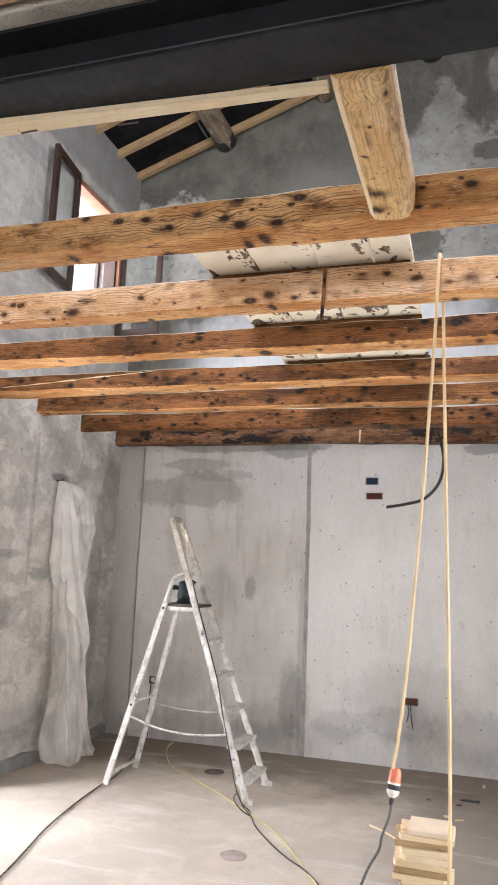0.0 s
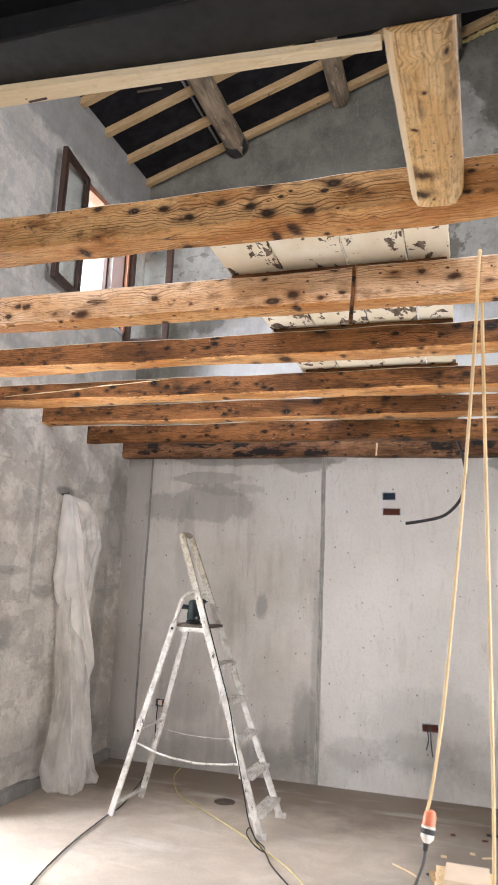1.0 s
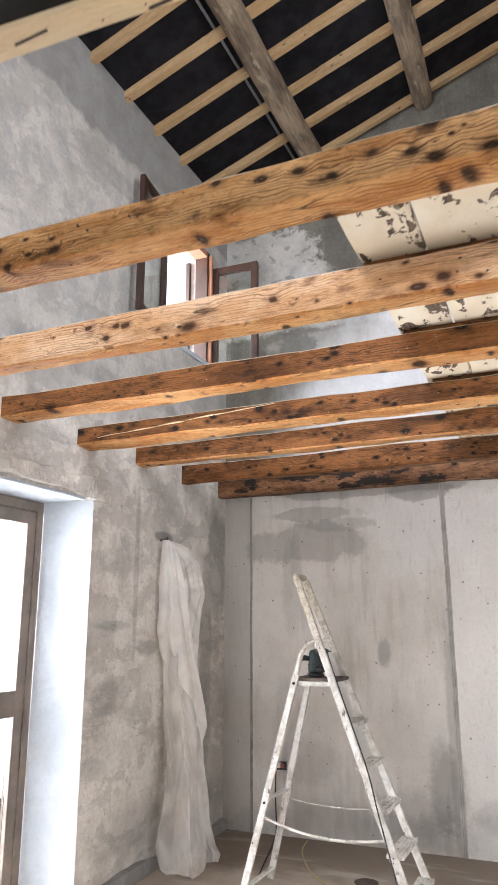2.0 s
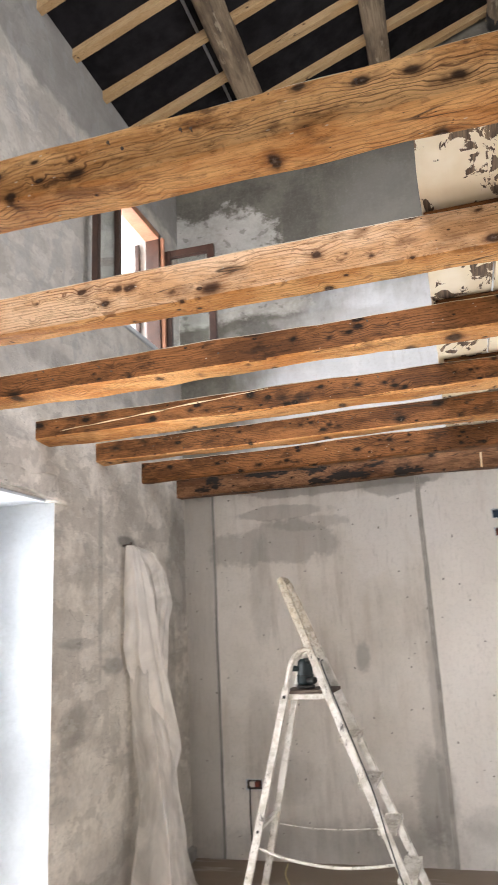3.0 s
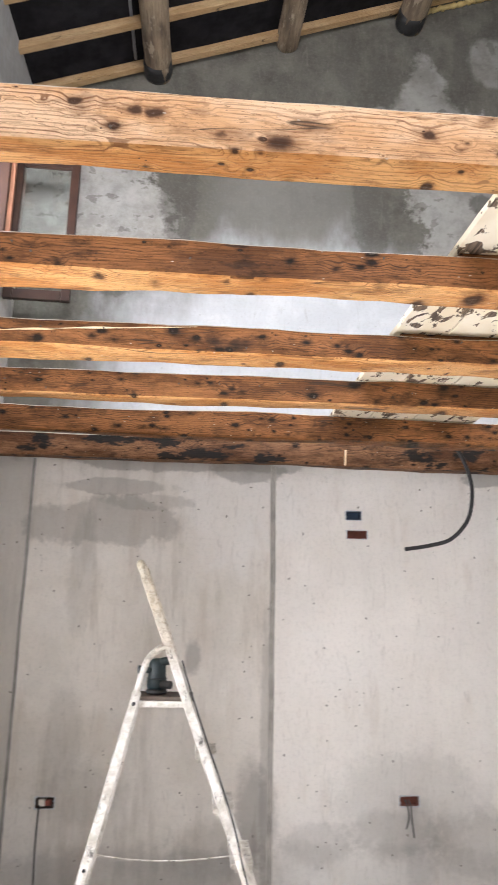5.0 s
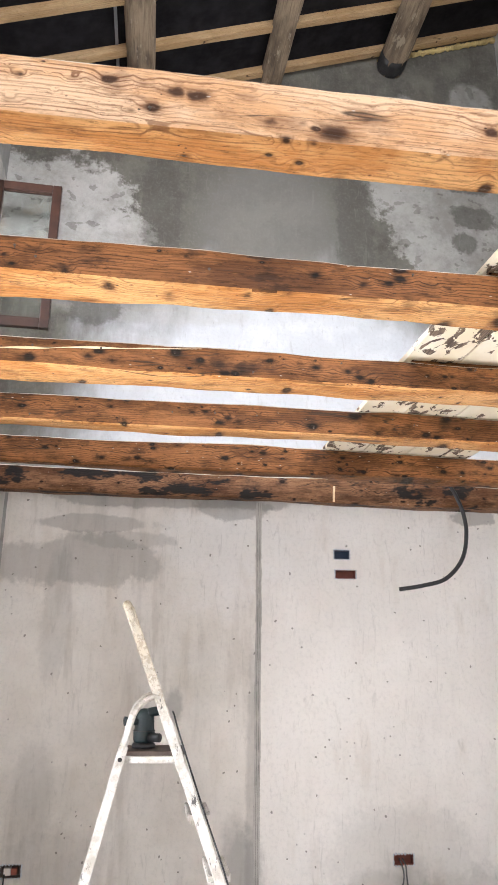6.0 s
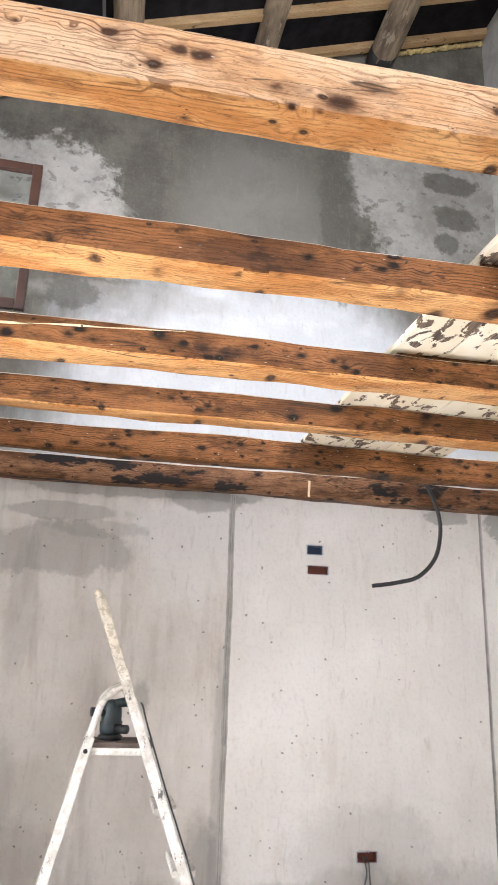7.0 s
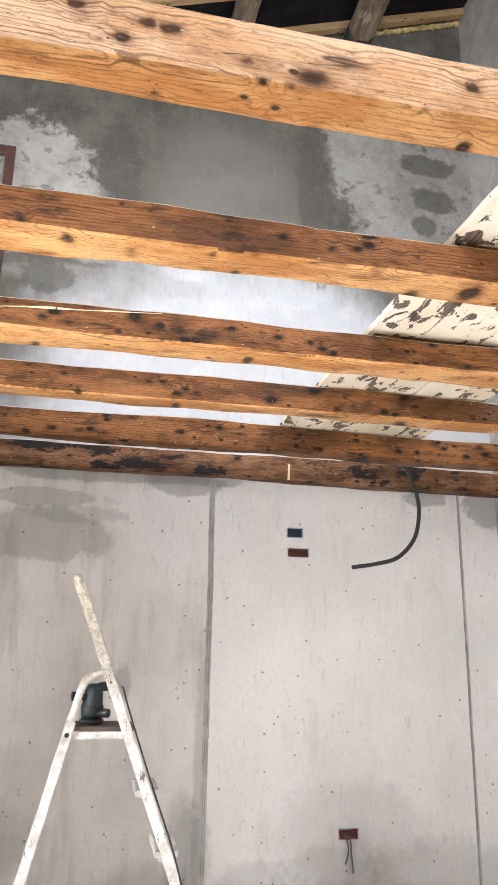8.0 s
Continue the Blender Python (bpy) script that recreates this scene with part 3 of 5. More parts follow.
M_BLACK = plain("black_rubber", (0.02, 0.02, 0.021), 0.55, 0.0, 0.3, 80)
M_GREY_CORD = plain("grey_cord", (0.10, 0.10, 0.10), 0.6)
M_YELLOW = plain("yellow_cord", (0.82, 0.61, 0.33), 0.5, 0.0, 0.15)
M_LEMON = plain("pale_yellow_cord", (0.62, 0.52, 0.22), 0.5, 0.0, 0.15)
M_ORANGE = plain("orange_plastic", (0.78, 0.22, 0.11), 0.42, 0.0, 0.15)
M_IVORY = plain("ivory_plastic", (0.78, 0.72, 0.65), 0.45, 0.0, 0.12)
M_GREEN = plain("dark_green_plastic", (0.008, 0.022, 0.024), 0.5, 0.0, 0.3)
M_BLUE = plain("blue_box_plastic", (0.015, 0.045, 0.10), 0.5)
M_BRICK = plain("raw_brick_red", (0.26, 0.075, 0.05), 0.85, 0.0, 0.45)
glow = Shade("overcast_sky", 1.0)
glow.bsdf.inputs["Emission Color"].default_value = (0.86, 0.93, 1.0, 1)
glow.bsdf.inputs["Emission Strength"].default_value = 1.5
M_HAZE = glow.done((0.8, 0.85, 0.9))
M_FOAM = plain("yellow_foam", (0.60, 0.46, 0.20), 0.75, 0.0, 0.35, 35)
M_ZINC = plain("grey_zinc", (0.22, 0.23, 0.25), 0.45, 0.6, 0.2)
M_STEEL_GLINT = plain("steel_glint_line", (0.06, 0.062, 0.068), 0.4, 0.0, 0.3)
M_CAP = plain("dusty_pink_cap", (0.38, 0.30, 0.265), 0.7, 0.0, 0.3)
M_IRON = plain("rusty_iron", (0.13, 0.095, 0.075), 0.7, 0.3, 0.4)


# ---- mesh helpers ----
def part(name, bm, material, parent=None, label="", at=None, smooth=False):
    mesh = bpy.data.meshes.new(name)
    bm.normal_update()
    bm.to_mesh(mesh)
    bm.free()
    mesh.materials.append(material)
    if smooth:
        mesh.polygons.foreach_set("use_smooth", [True] * len(mesh.polygons))
    ob = new(name, mesh)
    if at is not None:
        ob.matrix_basis = at
    if parent:
        ob.parent = parent
    return tagged(ob, label)


def empty(name, at, label="", category="", group="", kind=""):
    ob = new(name)
    ob.matrix_basis = at if isinstance(at, Matrix) else Matrix.Translation(at)
    return tagged(ob, label, category, group, kind)


def add_box(bm, low, high, bevel=0.0):
    got = bmesh.ops.create_cube(bm, size=1.0)["verts"]
    for v in got:
        v.co = Vector([a + (b - a) * (c + 0.5) for a, b, c in zip(low, high, v.co)])
    if bevel:
        edges = list({e for v in got for e in v.link_edges})
        bmesh.ops.bevel(bm, geom=edges, offset=bevel, segments=2, affect="EDGES", profile=0.6)
    return bm


def box(low, high, bevel=0.0):
    return add_box(bmesh.new(), low, high, bevel)


def bar(start, end, width, depth, bevel=0.003, up=(0, 1, 0)):
    """A straight bar of rectangular section between two points; depth runs along up."""
    a, b = Vector(start), Vector(end)
    bm = box((-width / 2, -depth / 2, 0), (width / 2, depth / 2, (b - a).length), bevel)
    z = (b - a).normalized()
    y = Vector(up)
    y = (y - z * y.dot(z)).normalized()
    turn = Matrix((y.cross(z), y, z)).transposed().to_4x4()
    bmesh.ops.transform(bm, matrix=Matrix.Translation(a) @ turn, verts=bm.verts)
    return bm


def prism(points, axis, low, high):
    """A polygon pushed along an axis (0, 1 or 2)."""
    bm = bmesh.new()
    rings = []
    for v in (low, high):
        ring = []
        for p, q in points:
            co = [p, q]
            co.insert(axis, v)
            ring.append(bm.verts.new(co))
        rings.append(ring)
    n = len(points)
    bm.faces.new(rings[0])
    bm.faces.new(rings[1][::-1])
    for i in range(n):
        bm.faces.new((rings[0][i], rings[1][i], rings[1][(i + 1) % n], rings[0][(i + 1) % n]))
    bmesh.ops.recalc_face_normals(bm, faces=bm.faces)
    return bm


def pierced(axis, depth, across, up, holes):
    """A wall slab with openings: axis 0 lies in y and z, axis 1 in x and z. holes: (a0, a1, z0, z1)."""
    bm = bmesh.new()
    a = sorted({across[0], across[1], *[v for h in holes for v in h[:2]]})
    u = sorted({up[0], up[1], *[v for h in holes for v in h[2:]]})
    solid = {}
    for i in range(len(a) - 1):
        for j in range(len(u) - 1):
            ma, mu = (a[i] + a[i + 1]) / 2, (u[j] + u[j + 1]) / 2
            solid[i, j] = not any(h[0] < ma < h[1] and h[2] < mu < h[3] for h in holes)
    verts = {}

    def vert(i, j, k):
        if (i, j, k) not in verts:
            co = [a[i], u[j]]
            co.insert(axis, depth[k])
            verts[i, j, k] = bm.verts.new(co)
        return verts[i, j, k]

    for (i, j), full in solid.items():
        if not full:
            continue
        for k in (0, 1):
            bm.faces.new((vert(i, j, k), vert(i + 1, j, k), vert(i + 1, j + 1, k), vert(i, j + 1, k)))
        for di, dj, p, q in ((-1, 0, (i, j), (i, j + 1)), (1, 0, (i + 1, j), (i + 1, j + 1)), (0, -1, (i, j), (i + 1, j)), (0, 1, (i, j + 1), (i + 1, j + 1))):
            if not solid.get((i + di, j + dj), False):
                bm.faces.new((vert(*p, 0), vert(*q, 0), vert(*q, 1), vert(*p, 1)))
    bmesh.ops.recalc_face_normals(bm, faces=bm.faces)
    return bm


def timber(length, depth, height, seed, wave=0.012, round_off=0.018, steps=56):
    """A hand-hewn beam along x from 0, front face at y 0, underside at z 0: uneven arrises and waney edges."""
    bm = bmesh.new()
    r = round_off
    section = []
    for cy, cz, a0 in ((r, r, 180), (depth - r, r, 270), (depth - r, height - r, 0), (r, height - r, 90)):
        for k in range(4):
            t = radians(a0 + 30 * k)
            section.append((cy + r * math.cos(t), cz + r * math.sin(t)))
    rings = []
    for i in range(steps + 1):
        x = length * i / steps
        ring = []
        for k, (y, z) in enumerate(section):
            corner = k // 4
            slow = noise.noise(Vector((x * 0.9, corner * 7.3, seed * 3.7)))
            quick = noise.noise(Vector((x * 4.5, corner * 5.1, seed * 9.1)))
            fine = noise.noise(Vector((x * 14.0, k * 2.7, seed * 5.3)))
            w = wave * (slow + 0.45 * quick) + 0.0016 * fine
            sy, sz = (y - depth / 2) / depth, (z - height / 2) / height
            ring.append(bm.verts.new((x, y + sy * 1.2 * w, z + sz * 2.0 * w)))
        rings.append(ring)
    n = len(section)
    for i in range(steps):
        for k in range(n):
            bm.faces.new((rings[i][k], rings[i][(k + 1) % n], rings[i + 1][(k + 1) % n], rings[i + 1][k]))
    bm.faces.new(rings[0])
    bm.faces.new(rings[-1][::-1])
    bmesh.ops.recalc_face_normals(bm, faces=bm.faces)
    return bm


def tube(points, radius, sides=10, smooth_steps=8, taper=None):
    """A round cord through points, along a smooth curve."""
    pts = [Vector(p) for p in points]
    path = []
    for i in range(len(pts) - 1):
        p0, p1, p2, p3 = pts[max(i - 1, 0)], pts[i], pts[i + 1], pts[min(i + 2, len(pts) - 1)]
        for k in range(smooth_steps):
            t = k / smooth_steps
            path.append(0.5 * (2 * p1 + (p2 - p0) * t + (2 * p0 - 5 * p1 + 4 * p2 - p3) * t * t + (3 * p1 - p0 - 3 * p2 + p3) * t ** 3))
    path.append(pts[-1])
    bm = bmesh.new()
    rings = []
    side = Vector((0.31, 0.87, 0.38))
    for i, p in enumerate(path):
        way = (path[min(i + 1, len(path) - 1)] - path[max(i - 1, 0)]).normalized()
        side = (side - way * side.dot(way)).normalized()
        other = way.cross(side)
        r = radius * (taper(i / (len(path) - 1)) if taper else 1.0)
        rings.append([bm.verts.new(p + r * (math.cos(a) * side + math.sin(a) * other)) for a in [2 * math.pi * k / sides for k in range(sides)]])
    for one, two in zip(rings, rings[1:]):
        for k in range(sides):
            bm.faces.new((one[k], one[(k + 1) % sides], two[(k + 1) % sides], two[k]))
    bm.faces.new(rings[0][::-1])
    bm.faces.new(rings[-1])
    bmesh.ops.recalc_face_normals(bm, faces=bm.faces)
    return bm


def lathe(profile, sides=24):
    """Rings (radius, z) turned round z."""
    bm = bmesh.new()
    rings = [[bm.verts.new((r * math.cos(2 * math.pi * k / sides), r * math.sin(2 * math.pi * k / sides), z)) for k in range(sides)] for r, z in profile]
    for one, two in zip(rings, rings[1:]):
        for k in range(sides):
            bm.faces.new((one[k], one[(k + 1) % sides], two[(k + 1) % sides], two[k]))
    bm.faces.new(rings[0][::-1])
    bm.faces.new(rings[-1])
    bmesh.ops.recalc_face_normals(bm, faces=bm.faces)
    return bm


# ---- the shell ----
part("floor", box((LEFT - THICK, FRONT - THICK, -0.2), (RIGHT + THICK, BACK + THICK, 0)), M_FLOOR)
tagged(bpy.data.objects["floor"], "dusty beige grey concrete screed floor with smears", "floor", kind="structure")

SOCKET_HOLES = [(-0.905, -0.795, 2.335, 2.40), (-0.90, -0.755, 2.205, 2.265), (-0.575, -0.445, 0.495, 0.56), (-2.885, -2.765, 0.475, 0.545)]
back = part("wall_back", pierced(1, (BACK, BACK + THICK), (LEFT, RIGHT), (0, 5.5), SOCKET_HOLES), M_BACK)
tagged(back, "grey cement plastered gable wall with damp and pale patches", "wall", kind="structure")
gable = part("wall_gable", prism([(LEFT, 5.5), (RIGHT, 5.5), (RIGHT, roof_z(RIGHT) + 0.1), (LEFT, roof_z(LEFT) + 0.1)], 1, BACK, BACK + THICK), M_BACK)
tagged(gable, "sloping top of the grey plastered gable wall", "wall", kind="structure")
left = part("wall_left", pierced(0, (LEFT - THICK, LEFT), (FRONT - THICK, BACK + THICK), (0, 5.62), [DOOR, WINDOW]), M_LEFT)
tagged(left, "rough blotched grey plastered wall with door and window openings", "wall", kind="structure")
right = part("wall_right", pierced(0, (RIGHT, RIGHT + THICK), (FRONT - THICK, BACK + THICK), (0, 7.2), [SIDE_FILL_LOW, SIDE_FILL_HIGH]), M_WALL)
tagged(right, "plain grey cement plastered side wall", "wall", kind="structure")
front = part("wall_front", pierced(1, (FRONT - THICK, FRONT), (LEFT, RIGHT), (0, 7.2), [FRONT_DOOR, FRONT_WINDOW]), M_WALL)
tagged(front, "plain grey cement plastered end wall with openings", "wall", kind="structure")

deck = part("ceiling", prism([(LEFT - 0.6, roof_z(LEFT - 0.6) + 0.07), (RIGHT + 0.6, roof_z(RIGHT + 0.6) + 0.07), (RIGHT + 0.6, roof_z(RIGHT + 0.6) + 0.19), (LEFT - 0.6, roof_z(LEFT - 0.6) + 0.19)], 1, FRONT - 0.6, BACK + 0.6), M_DECK)
tagged(deck, "black roof underlay above the rafters", "ceiling", kind="structure")

haze = part("backdrop", box((LEFT - 9.0, -9, -2), (LEFT - 8.95, 45, 24)), M_HAZE)
tagged(haze, "pale overcast sky seen through the door", "sky", kind="structure")

# floor of the loft over the entrance, with a dark front edge of concrete
loft = part("loft_floor", box((LEFT, FRONT, 2.97), (RIGHT, 1.40, 3.09)), M_WALL)
tagged(loft, "rough concrete loft floor slab over the entrance", "floor", kind="structure")
edge_beam = part("slab_edge", box((LEFT, 1.325, 2.862), (RIGHT, 1.405, 2.968), 0.006), M_ROUGH)
tagged(edge_beam, "rough concrete edge on the steel beam", "trim", kind="structure")

# dark joints in the gable wall and the skirt of mortar along the long wall
def joint_strip(x, off, w, proud, seed):
    """One ragged upright strip of mortar on the gable wall."""
    bm = box((x + off - w / 2, BACK - proud, 0.0), (x + off + w / 2, BACK + 0.02, 2.70))
    bmesh.ops.subdivide_edges(bm, edges=[e for e in bm.edges if abs(e.verts[0].co.z - e.verts[1].co.z) > 1], cuts=90)
    for v in bm.verts:
        v.co.x += 0.005 * noise.noise(Vector((v.co.z * 2.2, x, 1.0))) + 0.0035 * noise.noise(Vector((v.co.z * 21, (v.co.x - x) * 300, seed)))
    return bm


for x, bands in ((-3.075, ((0.0, 0.020, 0.003, 1),)), (-1.417, ((0.0, 0.034, 0.0015, 1), (-0.013, 0.011, 0.004, 0), (0.001, 0.009, 0.005, 0), (0.014, 0.010, 0.004, 0))), (0.355, ((0.0, 0.020, 0.002, 1), (0.006, 0.008, 0.004, 0)))):
    for off, w, proud, dark in bands:
        tagged(part("trim", joint_strip(x, off, w, proud, off * 99 + 3), M_DARK_PLASTER if dark else M_JOINT), "grey mortar joint running up the plaster", "trim", kind="structure")
bm = box((LEFT - 0.01, 4.5, 0), (LEFT + 0.045, BACK, 0.085))
bmesh.ops.subdivide_edges(bm, edges=[e for e in bm.edges if abs(e.verts[0].co.y - e.verts[1].co.y) > 1], cuts=50)
for v in bm.verts:
    k = noise.noise(Vector((v.co.y * 5, v.co.z * 9, v.co.x * 9)))
    v.co.z += 0.03 * k if v.co.z > 0.05 else 0
    v.co.x += 0.025 * k if v.co.x > LEFT else 0
tagged(part("baseboard", bm, M_DARK_PLASTER), "uneven dark mortar fillet at the foot of the wall", "trim", kind="structure")


# ---- door in the long wall ----
def door_1():
    y0, y1, z0, z1 = DOOR
    door = empty("door_1", (LEFT - 0.4, (y0 + y1) / 2, z0), "grey-brown glazed door letting in white daylight", "door", kind="structure")
    inv = Matrix.Translation(door.location).inverted()

    def fit(name, bm, material, parent=door, label="", inside=True):
        bmesh.ops.transform(bm, matrix=inv, verts=bm.verts)
        return part(name, bm, material, parent, label)

    xo, xi = LEFT - 0.40, LEFT - 0.33
    ye = y1 - 0.085
    fit("jamb", box((xo, ye - 0.06, z0), (xi, ye, z1 - 0.02), 0.004), M_DOOR)
    fit("jamb", box((xo, y0 + 0.05, z0), (xi, y0 + 0.11, z1 - 0.02), 0.004), M_DOOR)
    fit("head", box((xo, y0 + 0.11, z1 - 0.085), (xi, ye - 0.06, z1 - 0.02), 0.004), M_DOOR)
    mid = (y0 + 0.11 + ye - 0.06) / 2
    for a, b in ((y0 + 0.112, mid - 0.002), (mid + 0.002, ye - 0.062)):
        x0, x1 = xo + 0.012, xi - 0.008
        zt = z1 - 0.09
        leaf = fit("leaf", box((x0, a, z0 + 0.01), (x1, a + 0.075, zt), 0.004), M_DOOR)
        fit("stile", box((x0, b - 0.075, z0 + 0.01), (x1, b, zt), 0.004), M_DOOR, leaf)
        for p, q in ((z0 + 0.01, z0 + 0.13), (1.07, 1.22), (zt - 0.08, zt)):
            fit("rail", box((x0, a + 0.075, p), (x1, b - 0.075, q), 0.004), M_DOOR, leaf)
        for p, q in ((z0 + 0.13, 1.07), (1.22, zt - 0.08)):
            pane = fit("pane", box((x0 + 0.018, a + 0.077, p + 0.002), (x0 + 0.024, b - 0.077, q - 0.002)), M_GLASS, leaf)
            pane.visible_shadow = False
    fit("handle", bar((xi + 0.035, mid + 0.04, 1.12), (xi + 0.035, mid + 0.15, 1.12), 0.018, 0.018, 0.005, (1, 0, 0)), M_ZINC)


door_1()
y0, y1, z0, z1 = DOOR
tagged(part("reveal", prism([(LEFT - 0.002, y1 - 0.002), (LEFT - 0.33, y1 - 0.085), (LEFT - 0.33, y1 - 0.002)], 2, z0, z1 - 0.002), M_WHITE), "white limed splayed reveal beside the door", "reveal", kind="structure")
tagged(part("reveal", prism([(LEFT - 0.002, y0 + 0.002), (LEFT - 0.33, y0 + 0.05), (LEFT - 0.33, y0 + 0.002)], 2, z0, z1 - 0.002), M_WHITE), "white limed splayed reveal beside the door", "reveal", kind="structure")
tagged(part("reveal", box((LEFT - 0.40, y0 + 0.055, z1 - 0.018), (LEFT - 0.003, y1 - 0.09, z1 - 0.004)), M_WHITE), "white limed soffit over the door", "reveal", kind="structure")
bm = box((LEFT - 0.05, y0 - 0.15, z1 + 0.004), (LEFT + 0.035, y1 + 0.13, z1 + 0.125), 0.012)
bmesh.ops.subdivide_edges(bm, edges=[e for e in bm.edges if abs(e.verts[0].co.y - e.verts[1].co.y) > 1], cuts=40)
for v in bm.verts:
    v.co.z += 0.03 * noise.noise(Vector((v.co.y * 4, v.co.z * 9, 3.0)))
    v.co.x += 0.03 * noise.noise(Vector((v.co.y * 7, v.co.z * 19, 8.0)))
tagged(part("lintel", bm, M_LEFT), "rough plastered lintel over the door", "lintel", kind="structure")


# ---- window in the long wall ----
def casement(parent, width, height, material):
    """A glazed leaf hinged at its own x 0, reaching along +x, thickness along y, bottom at z 0."""
    t, w = 0.042, 0.062
    leaf = part("casement", box((0, 0, 0), (w, t, height), 0.006), material, parent)
    part("stile", box((width - w, 0, 0), (width, t, height), 0.006), material, leaf)
    for z in (0, height - w):
        part("rail", box((w, 0.002, z), (width - w, t - 0.002, z + w), 0.006), material, leaf)
    for z in (w, height - w - 0.012):
        part("bead", box((w, 0.012, z), (width - w, t - 0.012, z + 0.012), 0.002), material, leaf)
    pane = part("pane", box((w, 0.018, w), (width - w, 0.024, height - w)), M_GLASS, leaf, "dusty clear glass")
    pane.visible_shadow = False
    for z in (0.18, height - 0.22):
        part("hinge", lathe([(0.008, z), (0.008, z + 0.07)], 10), M_ZINC, leaf)
    return leaf


def window_1():
    y0, y1, z0, z1 = WINDOW
    win = empty("window_1", (LEFT, y0, z0), "open brown wooden casement window in grey wall", "window", kind="structure")
    h, w = z1 - z0, y1 - y0
    x0, x1 = -0.13, -0.004
    part("window_frame", box((x0, 0.002, 0.04), (x1, 0.05, h - 0.002), 0.004), M_WINDOW, win)
    part("window_frame", box((x0, w - 0.05, 0.04), (x1, w - 0.002, h - 0.002), 0.004), M_WINDOW, win)
    # head takes the lighter shutter colour in place of sunlight on brown wood
    part("window_frame", box((x0, 0.05, h - 0.055), (x1, w - 0.05, h - 0.002), 0.004), M_SHUTTER_AND_SUNLIT, win, "head of the frame, sunlight painted as red-brown")
    part("window_sill", box((-0.44, 0.002, 0.002), (0.02, w - 0.002, 0.038), 0.004), M_WHITE, win, "pale plaster sill")
    one = casement(win, 0.49, h - 0.02, M_WINDOW)
    one.matrix_basis = pose(0.006, 0.0, 0.01, 0, 0, -90) @ pose(0, 0, 0, 0, 0, 8)
    two = casement(win, 0.45, h - 0.05, M_WINDOW)
    two.matrix_basis = pose(0.012, w + 0.01, -0.10, 0, 0, 2)
    # hinge post also has its sunlight in the colour
    part("hinge_post", box((-0.002, w - 0.03, 0.01), (0.030, w - 0.001, h - 0.04), 0.003), M_SHUTTER_AND_SUNLIT, win, "hinge post, sunlight painted as orange-brown")
    part("mullion", box((-0.24, w - 0.034, 0.04), (-0.20, w - 0.004, h - 0.06), 0.004), M_WINDOW, win)
    for side in (0,):
        ya = 0.01 if side == 0 else w - 0.045
        blind = part("shutter", box((-0.80, ya, 0.03), (-0.46, ya + 0.035, h), 0.004), M_SHUTTER_AND_SUNLIT, win, "red-brown outer shutter, open")
        for k in range(3):
            part("shutter_rail", box((-0.79, ya - 0.012 if side else ya + 0.036, 0.15 + 0.36 * k), (-0.47, ya - 0.001 if side else ya + 0.047, 0.23 + 0.36 * k), 0.003), M_SHUTTER_AND_SUNLIT, blind)


window_1()

# ---- roof timbers ----
for i in range(21):
    y = 6.375 - 0.437 * i
    if y < FRONT:
        break
    length = (RIGHT - LEFT + 0.1) / math.cos(math.atan(0.36))
    bm = timber(length, 0.062, 0.068, 40 + i, 0.004, 0.004, 20)
    ob = part("rafter", bm, M_RAFTER, None, "light sawn pine rafter under the black roof", pose(LEFT - 0.05, y - 0.03, roof_z(LEFT - 0.05) + 0.001, 0, -math.degrees(math.atan(0.36)), 0))
    tagged(ob, category="rafter", group="roof rafters")


def purlin(x, z, r, seed, tarred):
    bm = bmesh.new()
    steps, sides = 60, 18
    rings = []
    for i in range(steps + 1):
        y = (BACK + 0.02) + (FRONT - BACK - 0.04) * i / steps
        cx = 0.03 * noise.noise(Vector((y * 0.5, seed, 0)))
        ring = []
        for k in range(sides):
            a = 2 * math.pi * k / sides
            q = r * (1 + 0.10 * noise.noise(Vector((math.cos(a) * 1.5, y * 1.6, seed + math.sin(a) * 1.5))) + 0.04 * noise.noise(Vector((math.cos(a) * 5, y * 6, seed * 2 + math.sin(a) * 5))))
            ring.append(bm.verts.new((cx + q * math.cos(a), y, q * math.sin(a))))
        rings.append(ring)
    for one, two in zip(rings, rings[1:]):
        for k in range(sides):
            bm.faces.new((one[k], one[(k + 1) % sides], two[(k + 1) % sides], two[k]))
    bm.faces.new(rings[0])
    bm.faces.new(rings[-1][::-1])
    bmesh.ops.recalc_face_normals(bm, faces=bm.faces)
    log = part("purlin", bm, M_LOG, None, "round peeled log purlin set into the gable", Matrix.Translation((x, 0, z)), True)
    tagged(log, category="roof beam", group="log purlins")
    if tarred:
        collar = part("tarred_end", lathe([(r * 1.02, 0), (r * 1.06, 0.03), (r * 1.05, 0.10), (r * 1.02, 0.16)], 20), M_BLACK, log, "black tarred end of the log", smooth=True)
        collar.matrix_basis = pose(0.0, BACK - 0.001, 0, 90, 0, 0)


purlin(-2.385, 5.875, 0.107, 3, True)
purlin(-1.335, 6.25, 0.093, 8, False)
purlin(-0.325, 6.525, 0.112, 13, True)
strip = part("flat_bar", box((-2.60, FRONT, roof_z(-2.5) + 0.046), (-2.545, BACK - 0.12, roof_z(-2.5) + 0.054)), M_ZINC, None, "grey metal strip beside the log purlin")
tagged(strip, category="metal strip")

# expanding foam between the gable and the roof
bm = bmesh.new()
